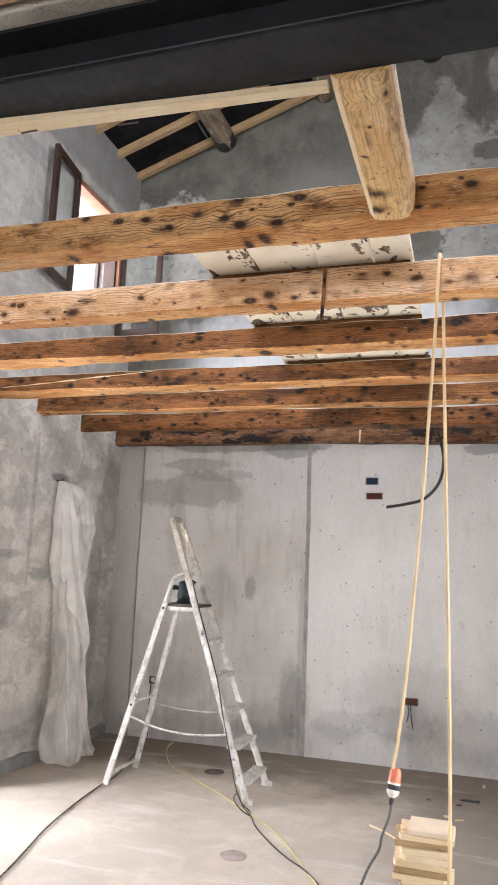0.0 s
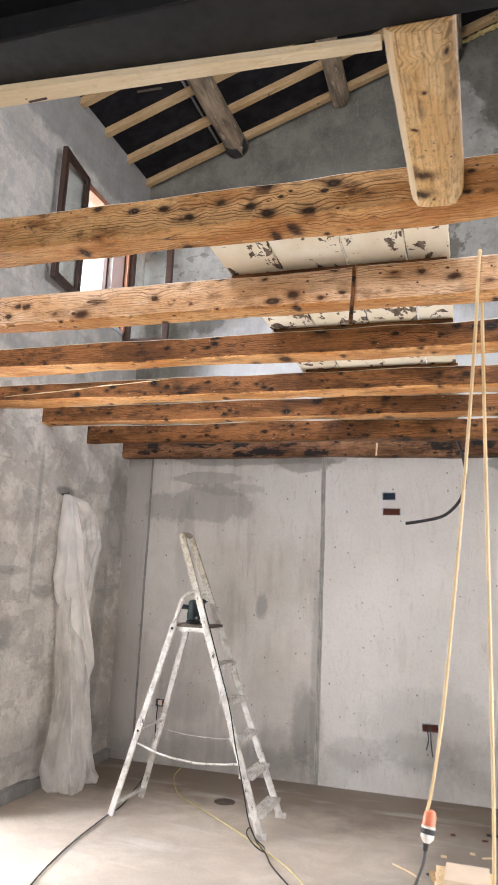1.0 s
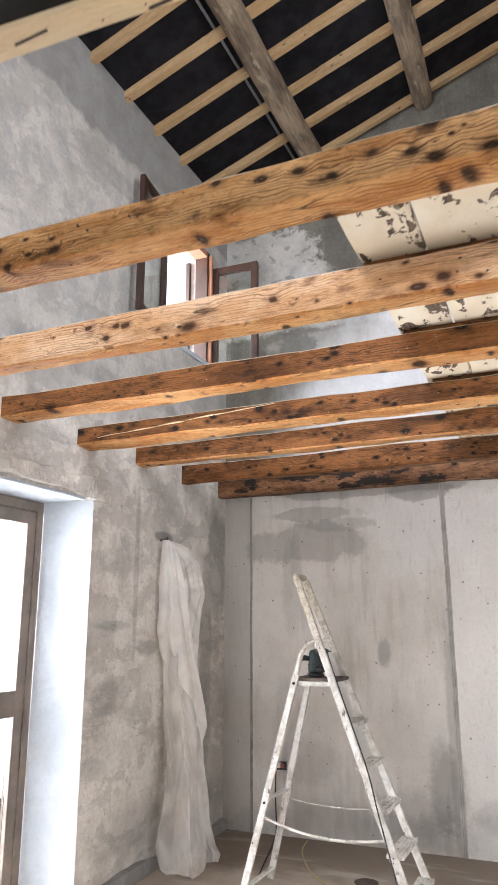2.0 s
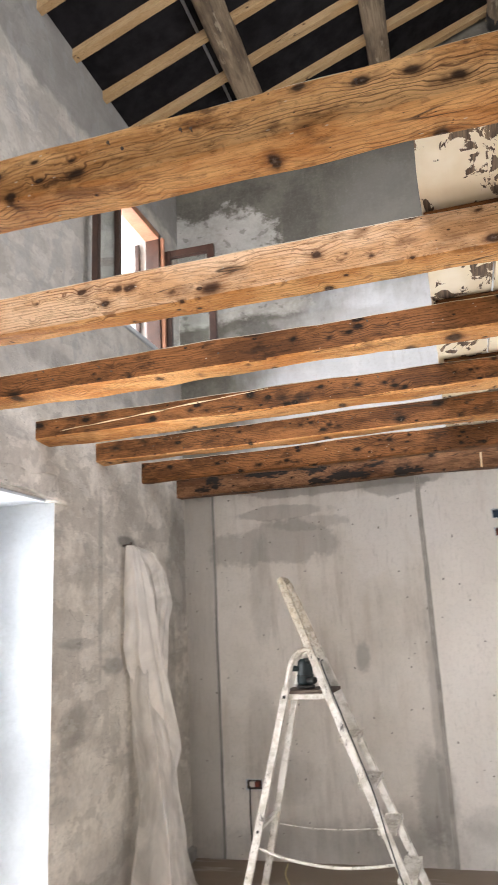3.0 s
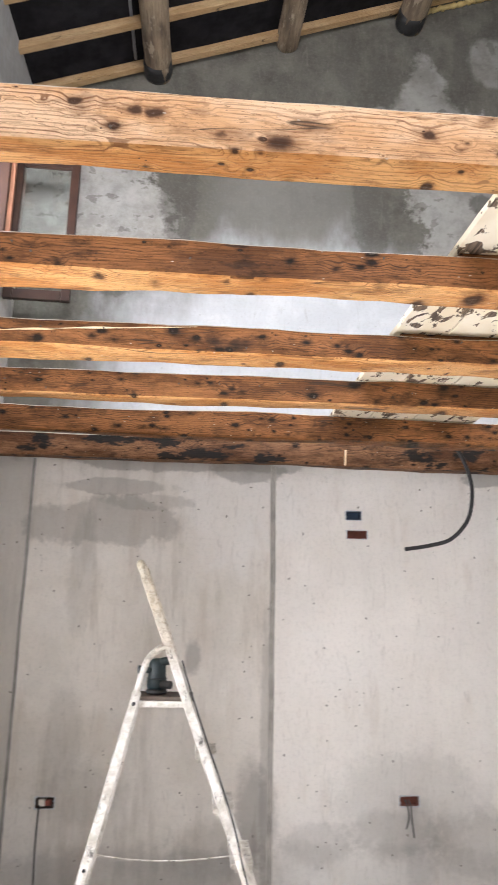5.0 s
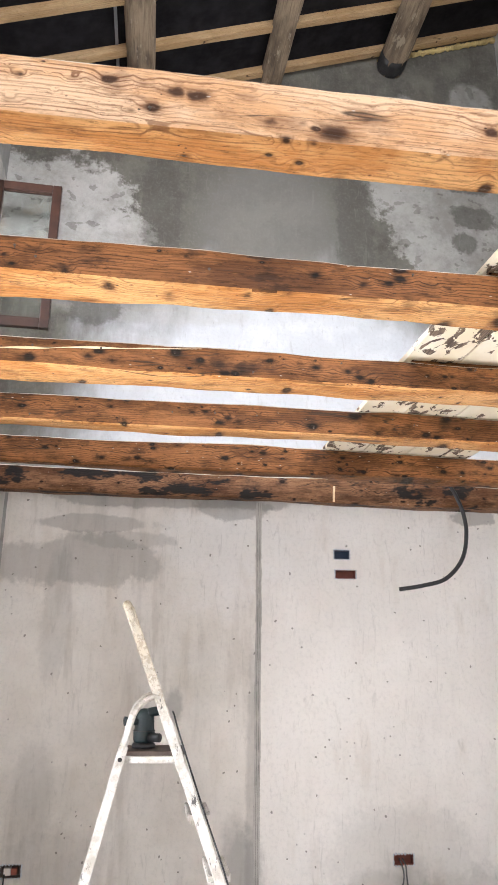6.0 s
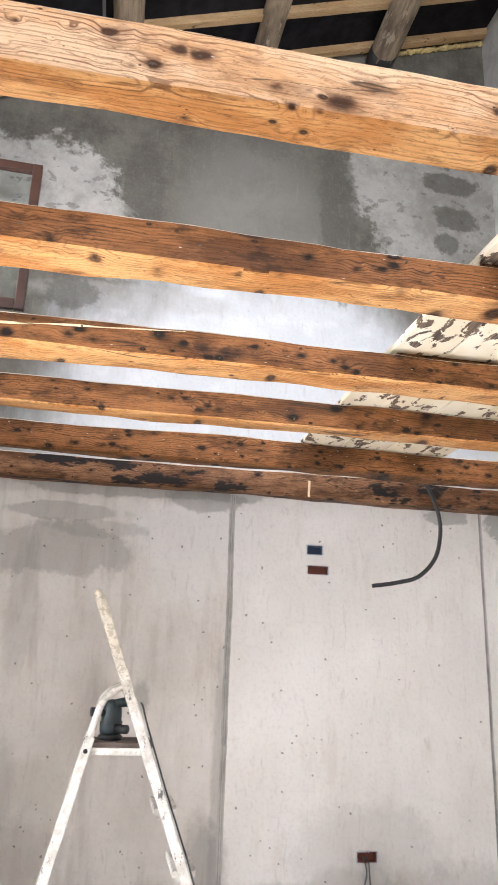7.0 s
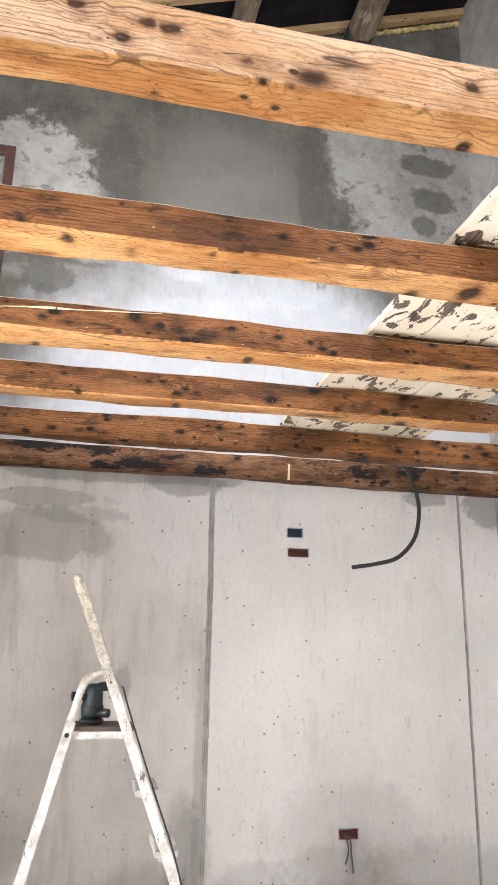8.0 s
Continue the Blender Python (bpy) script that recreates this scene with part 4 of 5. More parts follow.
for i in range(46):
    x = -0.42 + 1.04 * i / 45
    q = bmesh.ops.create_icosphere(bm, subdivisions=2, radius=0.022 + 0.012 * noise.noise(Vector((i * 0.7, 0, 0))))["verts"]
    dx, dy, dz = x, BACK - 0.02 + 0.015 * noise.noise(Vector((i, 3, 0))), roof_z(x) - 0.022 + 0.014 * noise.noise(Vector((i * 0.9, 9, 0)))
    for v in q:
        v.co *= 1 + 0.3 * noise.noise(v.co * 40 + Vector((i, i, 0)))
        v.co += Vector((dx, dy, dz))
tagged(part("foam_seam", bm, M_FOAM, None, "bulging yellow expanding foam along the gable top", smooth=True), category="foam")

# ---- ceiling beams ----
BEAMS = [  # front face y, underside z, height, depth, material, words
    (2.205, 2.685, 0.132, 0.130, M_AMBER, "honey brown old fir beam with dark knots"),
    (2.905, 2.690, 0.148, 0.110, M_HONEY, "honey brown old fir beam with large dark knots"),
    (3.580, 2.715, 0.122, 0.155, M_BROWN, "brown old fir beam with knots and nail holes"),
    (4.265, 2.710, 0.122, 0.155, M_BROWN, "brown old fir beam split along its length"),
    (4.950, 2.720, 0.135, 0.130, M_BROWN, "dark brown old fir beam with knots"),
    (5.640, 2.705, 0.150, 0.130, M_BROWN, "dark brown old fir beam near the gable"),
    (6.300, 2.695, 0.155, 0.130, M_CHAR, "charred dark fir beam against the gable wall"),
]
for i, (y, z, h, d, material, words) in enumerate(BEAMS):
    ob = part("ceiling_beam", timber(RIGHT - LEFT + 0.24, d, h, i + 1, 0.016 if i != 1 else 0.012, 0.014), material, None, words, Matrix.Translation((LEFT - 0.12, y, z)), True)
    tagged(ob, category="beam", group="exposed ceiling beams")
    ob.data.set_sharp_from_angle(angle=radians(50))
    ob.data.materials.append(M_FLOOR_LIT)  # brighter underside, floor bounce put into the wood colour
    ob.data.materials.append(M_TOP_LIT)  # dusty top arris, light from above painted as a pale colour
    for face in ob.data.polygons:
        if face.normal.z > 0.6:
            face.material_index = 2
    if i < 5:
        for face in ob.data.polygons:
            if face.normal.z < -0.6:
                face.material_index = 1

random.seed(11)
nail_mesh = None
for i, beam in enumerate([ob for ob in bpy.data.objects if ob.name.startswith("ceiling_beam")][:5]):
    for k in range(9):
        if nail_mesh is None:
            nail = part("nail", lathe([(0.0015, -0.012), (0.0018, 0.006), (0.0045, 0.007), (0.004, 0.0085)], 8), M_IRON, beam)
            nail_mesh = nail.data
        else:
            nail = new("nail", nail_mesh)
            nail.parent = beam
        nail.matrix_basis = pose(random.uniform(0.3, 3.4), -0.001, random.uniform(0.02, 0.10), 90 + random.uniform(-25, 25), random.uniform(-25, 25), 0)
split = [(-3.17 + 0.10 * k, 4.2625 + 0.002 * noise.noise(Vector((k, 2, 0))), 2.745 + 0.0064 * k + 0.006 * noise.noise(Vector((k * 0.6, 5, 0)))) for k in range(13)]
fourth = [ob for ob in bpy.data.objects if ob.name.startswith("ceiling_beam")][3]
bm = tube([Vector(p) - fourth.location for p in split], 0.0045, 6, 5, lambda t: 0.25 + 1.0 * math.sin(math.pi * min(t * 1.02, 1.0)) * (0.6 + 0.4 * math.sin(t * 31)))
part("split", bm, M_PALE, fourth, "pale open split in the wood")

CRACKS = [(-3.1, 0.05), (-2.74, 0.07), (-2.42, 0.04), (-2.3, 0.03), (-1.95, 0.06), (-1.72, 0.05), (-1.4, 0.08), (-1.12, 0.05), (-0.85, 0.06)]
# first timber beside the steel, the trimmer and the near beam over the entrance
ob = part("edge_timber", prism([(-3.33, 1.335), (-0.292, 1.533), (-0.292, 1.560), (-3.33, 1.455)], 2, 2.683, 2.699), M_PALE, None, "freshly cut pale board under the steel beam")
tagged(ob, category="board")
for k, (x, run) in enumerate(CRACKS):
    y = 1.335 + 0.198 * (x + 3.33) / 3.04
    slit = part("crack", bar((x, y + 0.035 + 0.012 * (k % 3), 2.6825), (x + run, y + 0.030 + 0.015 * (k % 3), 2.6825), 0.006, 0.002, 0.0, (0, 0, 1)), M_IRON, ob, "dark open crack in the pale board")
ob = part("trimmer", timber(0.70, 0.145, 0.14, 25, 0.010, 0.042, 24), M_GOLD, None, "short golden trimmer joist meeting the first beam", pose(-0.145, 1.523, 2.683, 0, 0, 90), True)
ob.data.materials.append(M_PALE)
for face in ob.data.polygons:
    if face.normal.y > 0.5:
        face.material_index = 1
ob.data.set_sharp_from_angle(angle=radians(50))
tagged(ob, category="beam")
ob = part("entrance_beam", timber(RIGHT - LEFT, 0.16, 0.105, 29, 0.008, 0.01), M_HONEY, None, "old fir beam under the loft floor", Matrix.Translation((LEFT, 1.15, 2.864)))
tagged(ob, category="beam")


def steel_beam():
    w, h, t, f = 0.16, 0.152, 0.006, 0.009
    at = pose(LEFT - 0.1, 1.36, 2.70)
    beam = empty("steel_beam", at, "dark grey painted steel H beam overhead", "steel beam")
    length = RIGHT - LEFT + 0.2
    part("lower_flange", box((0, 0, 0), (length, w, f), 0.002), M_STEEL, beam)
    part("web", box((0, w / 2 - t / 2, f), (length, w / 2 + t / 2, h - f)), M_STEEL, beam)
    # thin rib in a lighter grey draws the highlight on the web
    part("fillet", bar((0, w / 2 - t / 2 - 0.003, h * 0.5), (length, w / 2 - t / 2 - 0.003, h * 0.5), 0.008, 0.006, 0.002, (0, 0, 1)), M_STEEL_GLINT, beam, "paler rib added for the highlight along the web")
    part("upper_flange", box((0, 0, h - f), (length, w, h), 0.002), M_STEEL, beam)


steel_beam()


# ---- old boards left on the beams ----
def old_boards():
    thing = empty("floor_boards", (-1.1, 2.36, 2.862), "remnant of floor boards with flaking cream paint on the beams", "floor boards")
    x = 0.0
    for k, (w, y0, y1) in enumerate(((0.235, 0.10, 3.42), (0.27, 0.12, 3.44), (0.235, 0.09, 3.40), (0.165, 0.13, 3.43))):
        bm = bmesh.new()
        add_box(bm, (x + 0.004, y0, 0), (x + w - 0.004, y1, 0.026), 0.003)
        bmesh.ops.subdivide_edges(bm, edges=[e for e in bm.edges if abs(e.verts[0].co.y - e.verts[1].co.y) > 1], cuts=34)
        for v in bm.verts:
            v.co.x += 0.005 * noise.noise(Vector((v.co.y * 6, k * 3 + round(v.co.x), 2.0))) - 0.016 * v.co.y
            v.co.z += 0.002 * noise.noise(Vector((v.co.y * 2, k, 5.0)))
        part("board", bm, M_PEEL, thing)
        x += w
    for y in (0.60, 1.27, 1.98):
        part("batten", box((0.0, y - 0.02, -0.016), (0.88, y + 0.0, -0.001), 0.002), M_BROWN, thing, "dark strip across the boards")


old_boards()
bm = box((-0.80, 2.225, 2.792), (-0.36, 2.33, 2.812), 0.003)
bmesh.ops.subdivide_edges(bm, edges=list(bm.edges), cuts=14, use_grid_fill=True)
for v in bm.verts:
    v.co += Vector((0, 0.012, 0.010)) * noise.noise(v.co * 60) + Vector((0.012, 0, 0)) * noise.noise(v.co * 35)
    v.co.z = max(v.co.z, 2.791)
tagged(part("rubble_slab", bm, M_WALL, None, "frayed grey plaster strip lying on a beam"), category="rubble")

ob = part("hanging_lath", tube([(-0.57, 2.885, 2.83), (-0.572, 2.878, 2.72), (-0.58, 2.88, 2.59)], 0.008, 6, 6), M_BROWN, None, "thin splintered lath nailed to a beam")
tagged(ob, category="lath")
ob = part("splinter", bar((-0.94, 6.283, 2.69), (-0.935, 6.286, 2.80), 0.014, 0.008, 0.002), M_PALE, None, "pale wood splinter on the charred beam")
tagged(ob, category="splinter")


# ---- polythene hanging on the long wall ----
def drape(rows, seed, clearance):
    """A hanging gathered sheet with open sides; rows from the top: z, centre x, centre y, half width, half depth."""
    bm = bmesh.new()
    steps, sides = 80, 96
    across, depth = Vector((0.82, 0.57, 0)), Vector((0.57, -0.82, 0))
    top, foot = rows[0][0], rows[-1][0]
    rings = []
    for i in range(steps + 1):
        f = i / steps * (len(rows) - 1)
        k = min(int(f), len(rows) - 2)
        t = f - k
        z, cx, cy, w, d = [a + (b - a) * t for a, b in zip(rows[k], rows[k + 1])]
        down = (top - z) / (top - foot)
        ring = []
        for j in range(sides + 1):
            u = j / sides
            lean = u + 0.10 * noise.noise(Vector((seed, z * 1.3, 2.0)))
            pleat = 1.0 * noise.noise(Vector((lean * 2.3 + 0.25 * z, z * 0.7, seed))) + 0.34 * noise.noise(Vector((lean * 5.2 - 0.5 * z, z * 1.1, seed * 2)))
            pleat += 0.10 * noise.noise(Vector((lean * 8.0 + 2.0 * z, z * 4.5, seed * 4)))
            slide = 0.30 * noise.noise(Vector((lean * 4.0, z * 1.1, seed + 7))) + 0.16 * noise.noise(Vector((0.5, z * 4.0, seed + (0 if u < 0.5 else 9))))
            bow = 0.5 * (1 - (2 * u - 1) ** 2)
            p = Vector((cx, cy, z)) + across * (w * (2 * u - 1 + slide)) + depth * (d * (1.7 * pleat + bow))
            hem = 0.40 * (0.45 - u) + 0.12 * noise.noise(Vector((lean * 3.1, seed, 3.0)))
            p.x = max(p.x, LEFT + clearance + 0.006 * (1 + noise.noise(Vector((u * 12, z * 6, seed)))))
            p.z = max(p.z + hem * down ** 2 * (1.0 if foot > 0.3 else 0.0), 0.004)
            ring.append(bm.verts.new(p))
        rings.append(ring)
    for one, two in zip(rings, rings[1:]):
        for j in range(sides):
            bm.faces.new((one[j], one[j + 1], two[j + 1], two[j]))
    return bm


sheet = empty("polythene_sheet", (0, 0, 0), "milky polythene sheet hanging in folds on the wall", "plastic sheet")
part("upper_fold", drape([(2.215, -3.27, 5.32, 0.025, 0.02), (2.19, -3.26, 5.34, 0.045, 0.03), (2.08, -3.25, 5.35, 0.065, 0.05), (1.88, -3.235, 5.35, 0.09, 0.07),
                          (1.66, -3.22, 5.35, 0.12, 0.08), (1.50, -3.21, 5.36, 0.145, 0.09), (1.36, -3.20, 5.39, 0.145, 0.09), (1.20, -3.18, 5.42, 0.13, 0.09)], 1.0, 0.026), M_FILM, sheet, smooth=True)
part("loose_flap", drape([(1.62, -3.19, 5.44, 0.05, 0.04), (1.42, -3.17, 5.46, 0.085, 0.06), (1.22, -3.15, 5.48, 0.11, 0.07), (1.08, -3.13, 5.50, 0.115, 0.06), (1.00, -3.14, 5.49, 0.09, 0.05)], 21.0, 0.03), M_FILM, sheet, smooth=True)
part("side_fold", drape([(2.21, -3.26, 5.36, 0.03, 0.02), (2.17, -3.22, 5.45, 0.07, 0.03), (2.05, -3.19, 5.56, 0.08, 0.04), (1.85, -3.18, 5.62, 0.085, 0.045), (1.75, -3.18, 5.60, 0.06, 0.04), (1.45, -3.18, 5.55, 0.055, 0.04), (1.15, -3.17, 5.56, 0.05, 0.04)], 5.0, 0.02), M_FILM_THIN, sheet, smooth=True)
part("lower_fold", drape([(1.72, -3.21, 5.37, 0.07, 0.05), (1.40, -3.20, 5.39, 0.09, 0.06), (1.12, -3.19, 5.40, 0.105, 0.07), (0.95, -3.17, 5.41, 0.115, 0.08), (0.70, -3.15, 5.40, 0.12, 0.09), (0.40, -3.12, 5.37, 0.15, 0.10), (0.15, -3.08, 5.33, 0.175, 0.09), (0.05, -3.05, 5.30, 0.15, 0.06), (0.02, -3.03, 5.29, 0.12, 0.05), (0.012, -3.03, 5.34, 0.05, 0.03)], 9.0, 0.017), M_FILM_THIN, sheet, smooth=True)
part("back_fold", drape([(1.10, -3.17, 5.52, 0.08, 0.05), (0.70, -3.15, 5.55, 0.09, 0.06), (0.30, -3.12, 5.56, 0.09, 0.06), (0.12, -3.08, 5.57, 0.10, 0.08), (0.07, -3.05, 5.57, 0.11, 0.06), (0.02, -3.05, 5.57, 0.10, 0.05), (0.012, -3.08, 5.57, 0.04, 0.03)], 14.0, 0.023), M_FILM_THIN, sheet, smooth=True)
ob = part("wall_hook", tube([(LEFT - 0.03, 5.33, 2.222), (LEFT + 0.05, 5.33, 2.222), (LEFT + 0.06, 5.335, 2.24)], 0.007, 8), M_IRON, None, "rusty iron hook in the plaster")
tagged(ob, category="hook")


# ---- step ladder ----
def step_ladder():
    lad = empty("step_ladder", (-2.0, 5.28, 0), "paint-spattered white metal step ladder standing open", "ladder")
    o = Vector((-2.0, 5.28, 0))

    def lp(x, y, z):
        return Vector((x, y, z)) - o

    near, far = (lambda z: 5.02 + 0.115 * z), (lambda z: 5.50 - 0.045 * z)
    step_x, rear_x = (lambda z: -1.46 - 0.397 * z), (lambda z: -2.525 + 0.249 * z)
    for side in (near, far):
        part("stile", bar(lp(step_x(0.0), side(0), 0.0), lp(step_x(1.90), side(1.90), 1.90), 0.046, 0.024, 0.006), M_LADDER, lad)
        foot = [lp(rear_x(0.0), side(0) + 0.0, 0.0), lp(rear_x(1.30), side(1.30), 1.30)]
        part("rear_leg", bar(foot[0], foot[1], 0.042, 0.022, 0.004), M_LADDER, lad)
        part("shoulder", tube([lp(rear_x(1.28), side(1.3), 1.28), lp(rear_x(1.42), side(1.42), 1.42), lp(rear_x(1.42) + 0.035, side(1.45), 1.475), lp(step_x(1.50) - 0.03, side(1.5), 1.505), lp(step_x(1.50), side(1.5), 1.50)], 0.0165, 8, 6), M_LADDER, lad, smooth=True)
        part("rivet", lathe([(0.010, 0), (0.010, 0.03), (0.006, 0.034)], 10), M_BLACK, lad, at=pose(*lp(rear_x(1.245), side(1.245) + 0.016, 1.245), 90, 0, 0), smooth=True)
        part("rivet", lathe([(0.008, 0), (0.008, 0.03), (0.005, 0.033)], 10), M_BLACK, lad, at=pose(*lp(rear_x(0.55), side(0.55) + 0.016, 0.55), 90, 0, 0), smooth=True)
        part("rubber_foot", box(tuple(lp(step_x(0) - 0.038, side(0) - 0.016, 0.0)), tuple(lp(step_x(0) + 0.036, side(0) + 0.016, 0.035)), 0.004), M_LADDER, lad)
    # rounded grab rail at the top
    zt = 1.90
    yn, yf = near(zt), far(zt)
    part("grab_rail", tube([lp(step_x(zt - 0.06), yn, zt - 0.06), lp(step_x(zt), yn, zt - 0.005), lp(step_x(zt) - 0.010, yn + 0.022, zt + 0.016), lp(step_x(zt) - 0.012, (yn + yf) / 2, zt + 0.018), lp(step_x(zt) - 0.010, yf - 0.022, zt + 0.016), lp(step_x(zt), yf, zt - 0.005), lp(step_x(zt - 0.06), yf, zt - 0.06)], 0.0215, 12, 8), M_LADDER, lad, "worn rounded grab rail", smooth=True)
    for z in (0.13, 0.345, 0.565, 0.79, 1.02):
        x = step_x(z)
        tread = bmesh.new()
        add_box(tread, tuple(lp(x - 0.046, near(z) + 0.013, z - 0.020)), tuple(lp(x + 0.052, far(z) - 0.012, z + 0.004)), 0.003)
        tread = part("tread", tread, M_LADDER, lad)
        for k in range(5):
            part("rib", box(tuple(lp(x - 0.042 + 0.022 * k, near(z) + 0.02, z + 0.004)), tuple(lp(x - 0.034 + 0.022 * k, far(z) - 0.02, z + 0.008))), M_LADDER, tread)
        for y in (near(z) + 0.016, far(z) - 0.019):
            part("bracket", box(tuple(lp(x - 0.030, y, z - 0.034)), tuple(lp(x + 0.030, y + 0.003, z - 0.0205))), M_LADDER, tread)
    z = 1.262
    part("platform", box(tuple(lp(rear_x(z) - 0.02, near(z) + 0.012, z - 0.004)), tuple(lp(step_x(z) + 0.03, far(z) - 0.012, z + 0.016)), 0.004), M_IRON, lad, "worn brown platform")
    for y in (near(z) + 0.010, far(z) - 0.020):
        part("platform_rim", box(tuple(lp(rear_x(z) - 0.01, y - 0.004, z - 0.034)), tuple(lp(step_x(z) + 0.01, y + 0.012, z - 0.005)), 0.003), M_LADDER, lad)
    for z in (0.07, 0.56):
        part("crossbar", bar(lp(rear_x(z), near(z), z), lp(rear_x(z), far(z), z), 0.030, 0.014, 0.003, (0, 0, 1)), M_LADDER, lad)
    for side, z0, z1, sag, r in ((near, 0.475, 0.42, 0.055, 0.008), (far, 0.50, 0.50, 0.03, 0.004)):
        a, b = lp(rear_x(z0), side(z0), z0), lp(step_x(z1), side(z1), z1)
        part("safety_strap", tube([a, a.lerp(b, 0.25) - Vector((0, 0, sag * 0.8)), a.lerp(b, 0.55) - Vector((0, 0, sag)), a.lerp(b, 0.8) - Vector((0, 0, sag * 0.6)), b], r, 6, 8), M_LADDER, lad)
    return lad


step_ladder()


def sander():
    s = empty("sander", (-2.115, 5.30, 1.279), "dark green electric sander resting on the ladder platform", "power tool")
    s.scale = (0.87, 0.87, 0.87)
    part("base", lathe([(0.058, 0), (0.062, 0.006), (0.062, 0.018), (0.052, 0.026)]), M_BLACK, s, smooth=True)
    part("body", lathe([(0.050, 0.0265), (0.056, 0.04), (0.057, 0.075), (0.052, 0.095), (0.050, 0.15), (0.046, 0.178), (0.030, 0.192), (0.006, 0.196)]), M_GREEN, s, smooth=True)
    part("seam", lathe([(0.0575, 0.082), (0.0585, 0.085), (0.0575, 0.088)]), M_BLACK, s, smooth=True)
    part("grip", tube([(0.02, -0.02, 0.175), (0.07, -0.03, 0.185), (0.105, -0.03, 0.172)], 0.024, 12, 6), M_GREEN, s, smooth=True)
    part("knob", tube([(-0.04, -0.03, 0.13), (-0.075, -0.045, 0.135), (-0.105, -0.055, 0.135)], 0.021, 12, 6, lambda t: 0.8 + 0.35 * t), M_GREEN, s, smooth=True)
    part("dust_port", tube([(0.03, -0.04, 0.055), (0.062, -0.062, 0.055), (0.082, -0.075, 0.055)], 0.022, 12, 5), M_BLACK, s, smooth=True)


sander()


# ---- cables ----
def cable(words, points, radius, material, sides=8):
    ob = part("cable", tube(points, radius, sides, 10), material, None, words, smooth=True)
    return tagged(ob, category="cable")


cable("black cable running from the sander down the ladder", [(-1.99, 5.24, 1.44), (-1.985, 5.16, 1.43), (-1.955, 5.15, 1.34), (-1.865, 5.13, 1.10), (-1.74, 5.09, 0.78), (-1.675, 5.06, 0.55), (-1.60, 5.03, 0.3), (-1.54, 4.99, 0.12), (-1.48, 4.95, 0.03), (-1.40, 4.88, 0.008), (-1.38, 4.80, 0.008), (-1.46, 4.86, 0.02), (-1.55, 5.0, 0.03), (-1.54, 5.05, 0.05), (-1.46, 4.93, 0.012), (-1.36, 4.78, 0.008), (-1.28, 4.62, 0.008), (-1.13, 4.40, 0.008), (-0.98, 4.22, 0.008), (-0.84, 4.08, 0.008), (-0.70, 3.85, 0.008), (-0.62, 3.5, 0.008)], 0.0042, M_BLACK)
cable("black cable lying over the floor to the wall socket", [(-2.855, BACK - 0.012, 0.50), (-2.86, BACK - 0.016, 0.3), (-2.85, BACK - 0.03, 0.06), (-2.82, 6.3, 0.008), (-2.66, 5.7, 0.008), (-2.55, 5.25, 0.008), (-2.53, 4.95, 0.008), (-2.48, 4.5, 0.008), (-2.40, 4.05, 0.008), (-2.26, 3.5, 0.008), (-2.15, 2.9, 0.008), (-2.2, 2.2, 0.008)], 0.0047, M_BLACK)
cable("thin pale yellow cable lying on the floor", [(-2.58, 6.38, 0.006), (-2.52, 6.1, 0.006), (-2.30, 5.68, 0.006), (-2.02, 5.42, 0.006), (-1.72, 5.16, 0.006), (-1.42, 4.87, 0.006), (-1.18, 4.62, 0.006), (-1.0, 4.36, 0.006), (-0.85, 4.1, 0.006), (-0.74, 3.9, 0.006), (-0.68, 3.6, 0.006)], 0.0042, M_LEMON)

# extension lead thrown over the second beam
LEAD = [(-0.325, 3.395, 0.74), (-0.30, 3.33, 0.86), (-0.255, 3.22, 1.15), (-0.205, 3.09, 1.6), (-0.16, 2.99, 2.05), (-0.125, 2.915, 2.45), (-0.108, 2.888, 2.70), (-0.100, 2.890, 2.835),
        (-0.097, 2.93, 2.858), (-0.095, 3.02, 2.850), (-0.093, 3.045, 2.78), (-0.092, 3.06, 2.5), (-0.088, 3.08, 2.0), (-0.083, 3.11, 1.4), (-0.080, 3.14, 0.9), (-0.082, 3.17, 0.62), (-0.088, 3.20, 0.4), (-0.092, 3.21, 0.15), (-0.07, 3.16, 0.009), (0.05, 3.0, 0.009)]
cable("yellow extension lead hung over a ceiling beam", LEAD, 0.0066, M_YELLOW)


def connector():
    c = empty("cable_connector", pose(-0.328, 3.398, 0.635, -12, 8, 0), "orange and ivory cable connector hanging in the air", "connector")
    part("socket_half", lathe([(0.012, 0.105), (0.020, 0.098), (0.025, 0.085), (0.026, 0.05), (0.028, 0.046)], 16), M_ORANGE, c, smooth=True)
    part("collar", lathe([(0.027, 0.046), (0.028, 0.042), (0.027, 0.036)], 16), M_IVORY, c, smooth=True)
    part("band", lathe([(0.0265, 0.036), (0.0275, 0.034), (0.0275, 0.018), (0.0265, 0.016)], 16), M_BLACK, c, smooth=True)
    part("plug_half", lathe([(0.027, 0.016), (0.026, 0.002), (0.015, -0.012), (0.010, -0.016)], 16), M_IVORY, c, smooth=True)
    part("strain_relief", lathe([(0.009, -0.016), (0.011, -0.02), (0.008, -0.045)], 12), M_BLACK, c, smooth=True)


connector()
cable("grey cable hanging from the connector to the floor", [(-0.332, 3.41, 0.60), (-0.345, 3.42, 0.53), (-0.375, 3.42, 0.45), (-0.385, 3.41, 0.40), (-0.43, 3.40, 0.32), (-0.47, 3.36, 0.22), (-0.52, 3.30, 0.10), (-0.58, 3.22, 0.012), (-0.65, 3.0, 0.008), (-0.7, 2.6, 0.008)], 0.006, M_GREY_CORD)
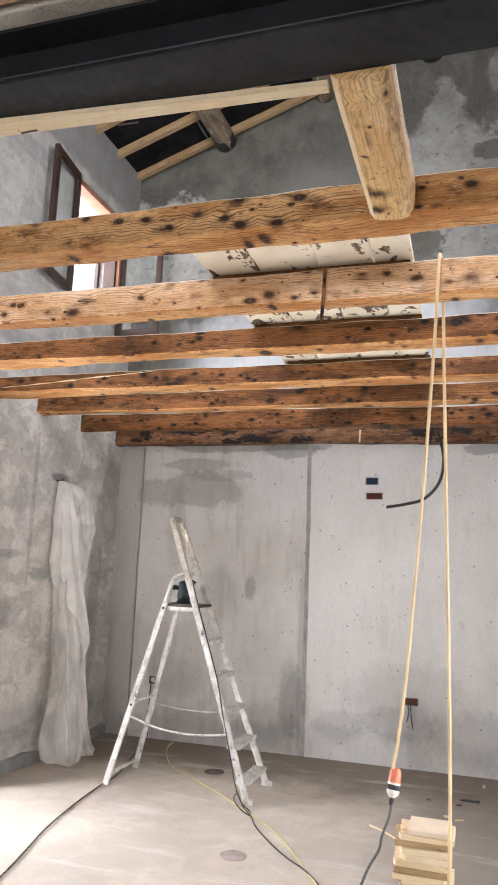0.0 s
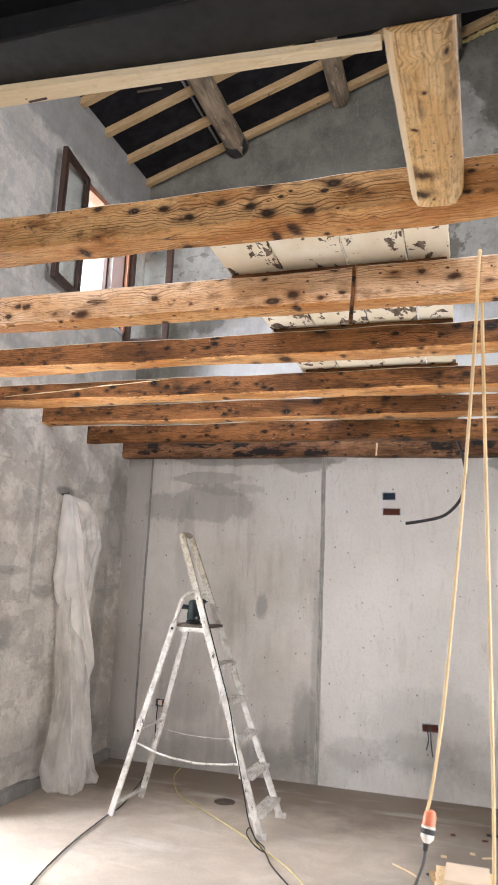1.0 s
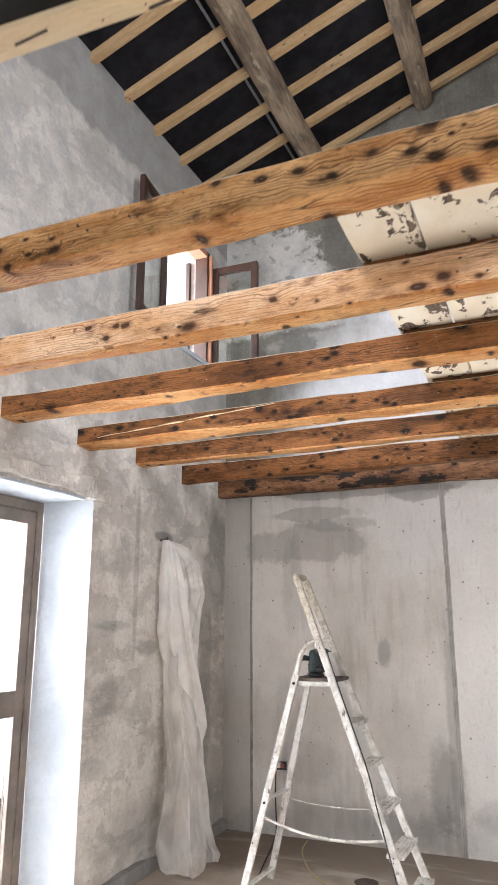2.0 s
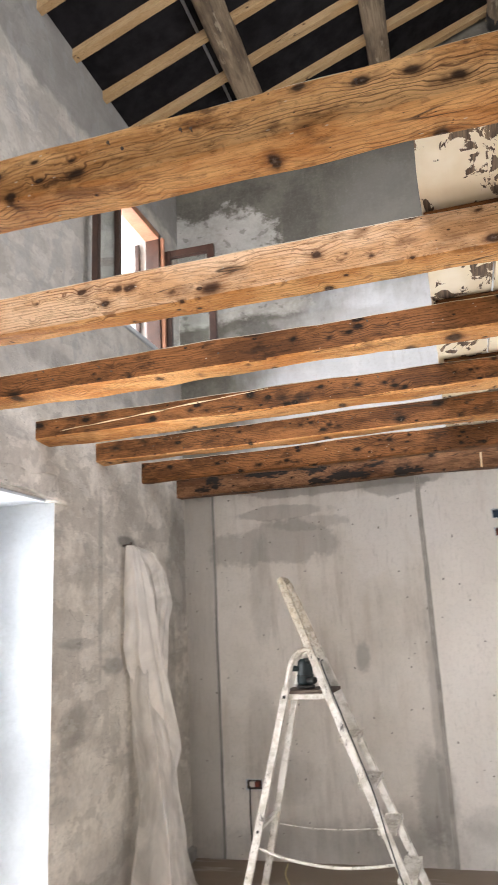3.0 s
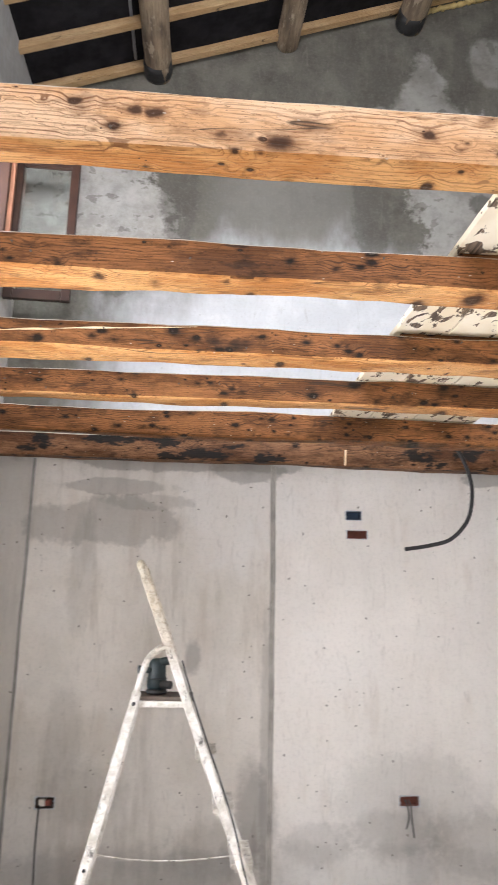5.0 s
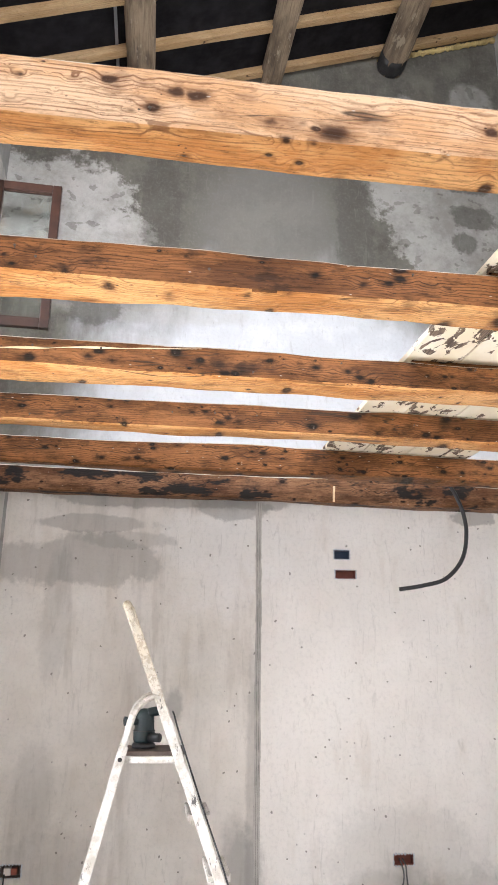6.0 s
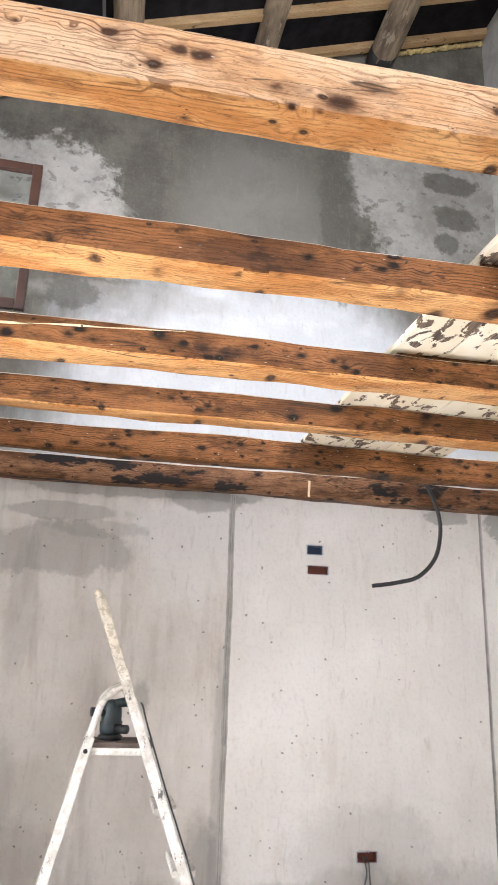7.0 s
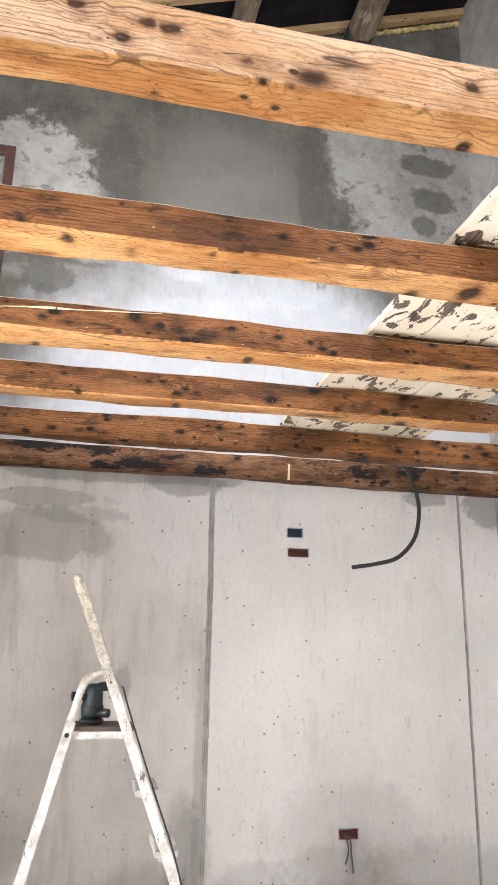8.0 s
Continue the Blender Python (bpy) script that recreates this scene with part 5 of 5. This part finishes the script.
ob = part("conduit", tube([(-0.40, 6.32, 2.875), (-0.36, 6.1, 2.872), (-0.30, 5.97, 2.80), (-0.265, 5.92, 2.72), (-0.225, 5.885, 2.58), (-0.212, 5.88, 2.44), (-0.25, 5.88, 2.28), (-0.36, 5.88, 2.16), (-0.50, 5.88, 2.115), (-0.655, 5.88, 2.088)], 0.0125, 10), M_BLACK, None, "black corrugated conduit curling out of the ceiling", smooth=True)
tagged(ob, category="conduit")


# ---- electrical boxes in the gable wall ----
def wall_box(hole, material, words, wires=0, block=None):
    x0, x1, z0, z1 = hole
    bm = bmesh.new()
    d0, d1, t = BACK + 0.006, BACK + 0.055, 0.006
    add_box(bm, (x0 + 0.001, d0, z0 + 0.001), (x1 - 0.001, d1, z0 + t))
    add_box(bm, (x0 + 0.001, d0, z1 - t), (x1 - 0.001, d1, z1 - 0.001))
    add_box(bm, (x0 + 0.001, d0, z0 + t), (x0 + t, d1, z1 - t))
    add_box(bm, (x1 - t, d0, z0 + t), (x1 - 0.001, d1, z1 - t))
    add_box(bm, (x0 + t, d1 - 0.006, z0 + t), (x1 - t, d1, z1 - t))
    o = Vector(((x0 + x1) / 2, BACK + 0.03, (z0 + z1) / 2))
    thing = empty("socket_box", o, words, "electrical box")
    bmesh.ops.translate(bm, verts=bm.verts, vec=-o)
    part("housing", bm, material, thing)
    lip = bmesh.new()
    for k in range(26):
        a = 2 * math.pi * k / 26
        px = max(-1, min(1, 1.35 * math.cos(a))) * (x1 - x0) / 2
        pz = max(-1, min(1, 1.35 * math.sin(a))) * (z1 - z0) / 2
        q = bmesh.ops.create_icosphere(lip, subdivisions=1, radius=0.006 + 0.004 * noise.noise(Vector((k, x0 * 9, z0 * 9))))["verts"]
        for v in q:
            v.co = v.co * (1 + 0.4 * noise.noise(v.co * 90 + Vector((k, 0, 0)))) + Vector((px, -0.029, pz))
    part("chipped_rim", lip, M_WHITE, thing, "chipped white plaster rim")
    if block:
        part("terminal", box((-0.036, -0.036, -0.019), (0.002, 0.0, 0.019), 0.003), M_IVORY, thing, "white socket insert")
        part("terminal", box((0.004, -0.036, -0.017), (0.036, 0.0, 0.017), 0.003), M_BRICK, thing, "red socket insert")
    for k in range(wires):
        part("wire", tube([(-0.02 + 0.02 * k, 0.0, 0), (-0.018 + 0.022 * k, -0.05, -0.03), (-0.012 + 0.018 * k, -0.055, -0.09), (0.0 + 0.05 * (k - 0.6), -0.05, -0.16 - 0.05 * k)], 0.005, 6, 6), M_GREY_CORD, thing)


wall_box(SOCKET_HOLES[0], M_BLUE, "small blue junction box sunk in pale plaster")
wall_box(SOCKET_HOLES[1], M_BRICK, "raw red brick hole for a wall box")
wall_box(SOCKET_HOLES[2], M_BRICK, "red wall box with loose wires", 2)
wall_box(SOCKET_HOLES[3], M_IRON, "wall box with white and red inserts", 0, True)


# ---- stacked offcuts ----
random.seed(7)


def plank_stack():
    z = 0.0
    k = 0
    while z < 0.475:
        t = random.choice((0.022, 0.024, 0.026))
        w = random.uniform(0.185, 0.21)
        at = pose(-0.292 + random.uniform(-0.012, 0.022), 3.36 + random.uniform(-0.012, 0.012), z, 0, 0, random.uniform(-3, 3))
        bm = bmesh.new()
        outline = [(random.uniform(-0.02, 0.01), 0.0), (w, 0.0), (w, 0.20)]
        for j in range(15):
            outline.append((random.uniform(-0.026, 0.012) + 0.012 * (j % 2), 0.20 - 0.0125 * j))
        lower = [bm.verts.new((x, y, 0.0005)) for x, y in outline]
        upper = [bm.verts.new((x, y, t)) for x, y in outline]
        bm.faces.new(lower[::-1])
        bm.faces.new(upper)
        n = len(outline)
        for j in range(n):
            bm.faces.new((lower[j], lower[(j + 1) % n], upper[(j + 1) % n], upper[j]))
        bmesh.ops.recalc_face_normals(bm, faces=bm.faces)
        ob = part("board_offcut", bm, M_RAFTER if k % 4 == 2 else M_PALE, None, "pale pine board offcut with a torn end in a stack", at)
        tagged(ob, category="offcut", group="stack of board offcuts")
        z += t + 0.001
        k += 1
    return z


top = plank_stack()
ob = part("panel_offcut", box((-0.262, 3.365, top), (-0.095, 3.56, top + 0.018), 0.002), plain("peach_fibreboard", (0.78, 0.62, 0.46), 0.75, 0.0, 0.1), None, "smooth peach fibreboard offcut on the board stack")
tagged(ob, category="offcut")

# ---- floor details ----
for x, y, r, stuff in ((-1.93, 5.67, 0.078, M_IRON), (-1.27, 4.15, 0.075, M_CAP)):
    cover = empty("drain_cover", (x, y, 0), "round brown drain cover set in the screed", "drain cover")
    part("rim", lathe([(r, 0.0), (r, 0.004), (r * 0.9, 0.006), (r * 0.88, 0.003)], 28), stuff, cover)
    part("lid", lathe([(r * 0.87, 0.0), (r * 0.87, 0.004), (r * 0.4, 0.005)], 28), stuff, cover)
ob = part("wood_scrap", box((-0.10, 5.74, 0.0), (0.03, 5.765, 0.012), 0.003), M_BLACK, None, "dark scrap of plastic strip on the floor")
tagged(ob, category="scrap")
ob = part("wood_stick", tube([(-0.63, 4.95, 0.006), (-0.55, 4.88, 0.008), (-0.46, 4.79, 0.006)], 0.005, 6, 4), M_PALE, None, "thin pale stick lying on the floor")
tagged(ob, category="stick")
random.seed(23)
for k in range(14):
    x, y = random.uniform(-0.45, 0.5), random.uniform(4.1, 6.2)
    w, d = random.uniform(0.012, 0.04), random.uniform(0.008, 0.016)
    ob = part("wood_chip", box((-w, -d, 0), (w, d, random.uniform(0.004, 0.01)), 0.002), random.choice((M_BROWN, M_PALE, M_BLACK)), None, "small wood chip on the dusty screed", pose(x, y, 0.0005, 0, 0, random.uniform(0, 180)))
    tagged(ob, category="wood chip", group="chips on the floor")
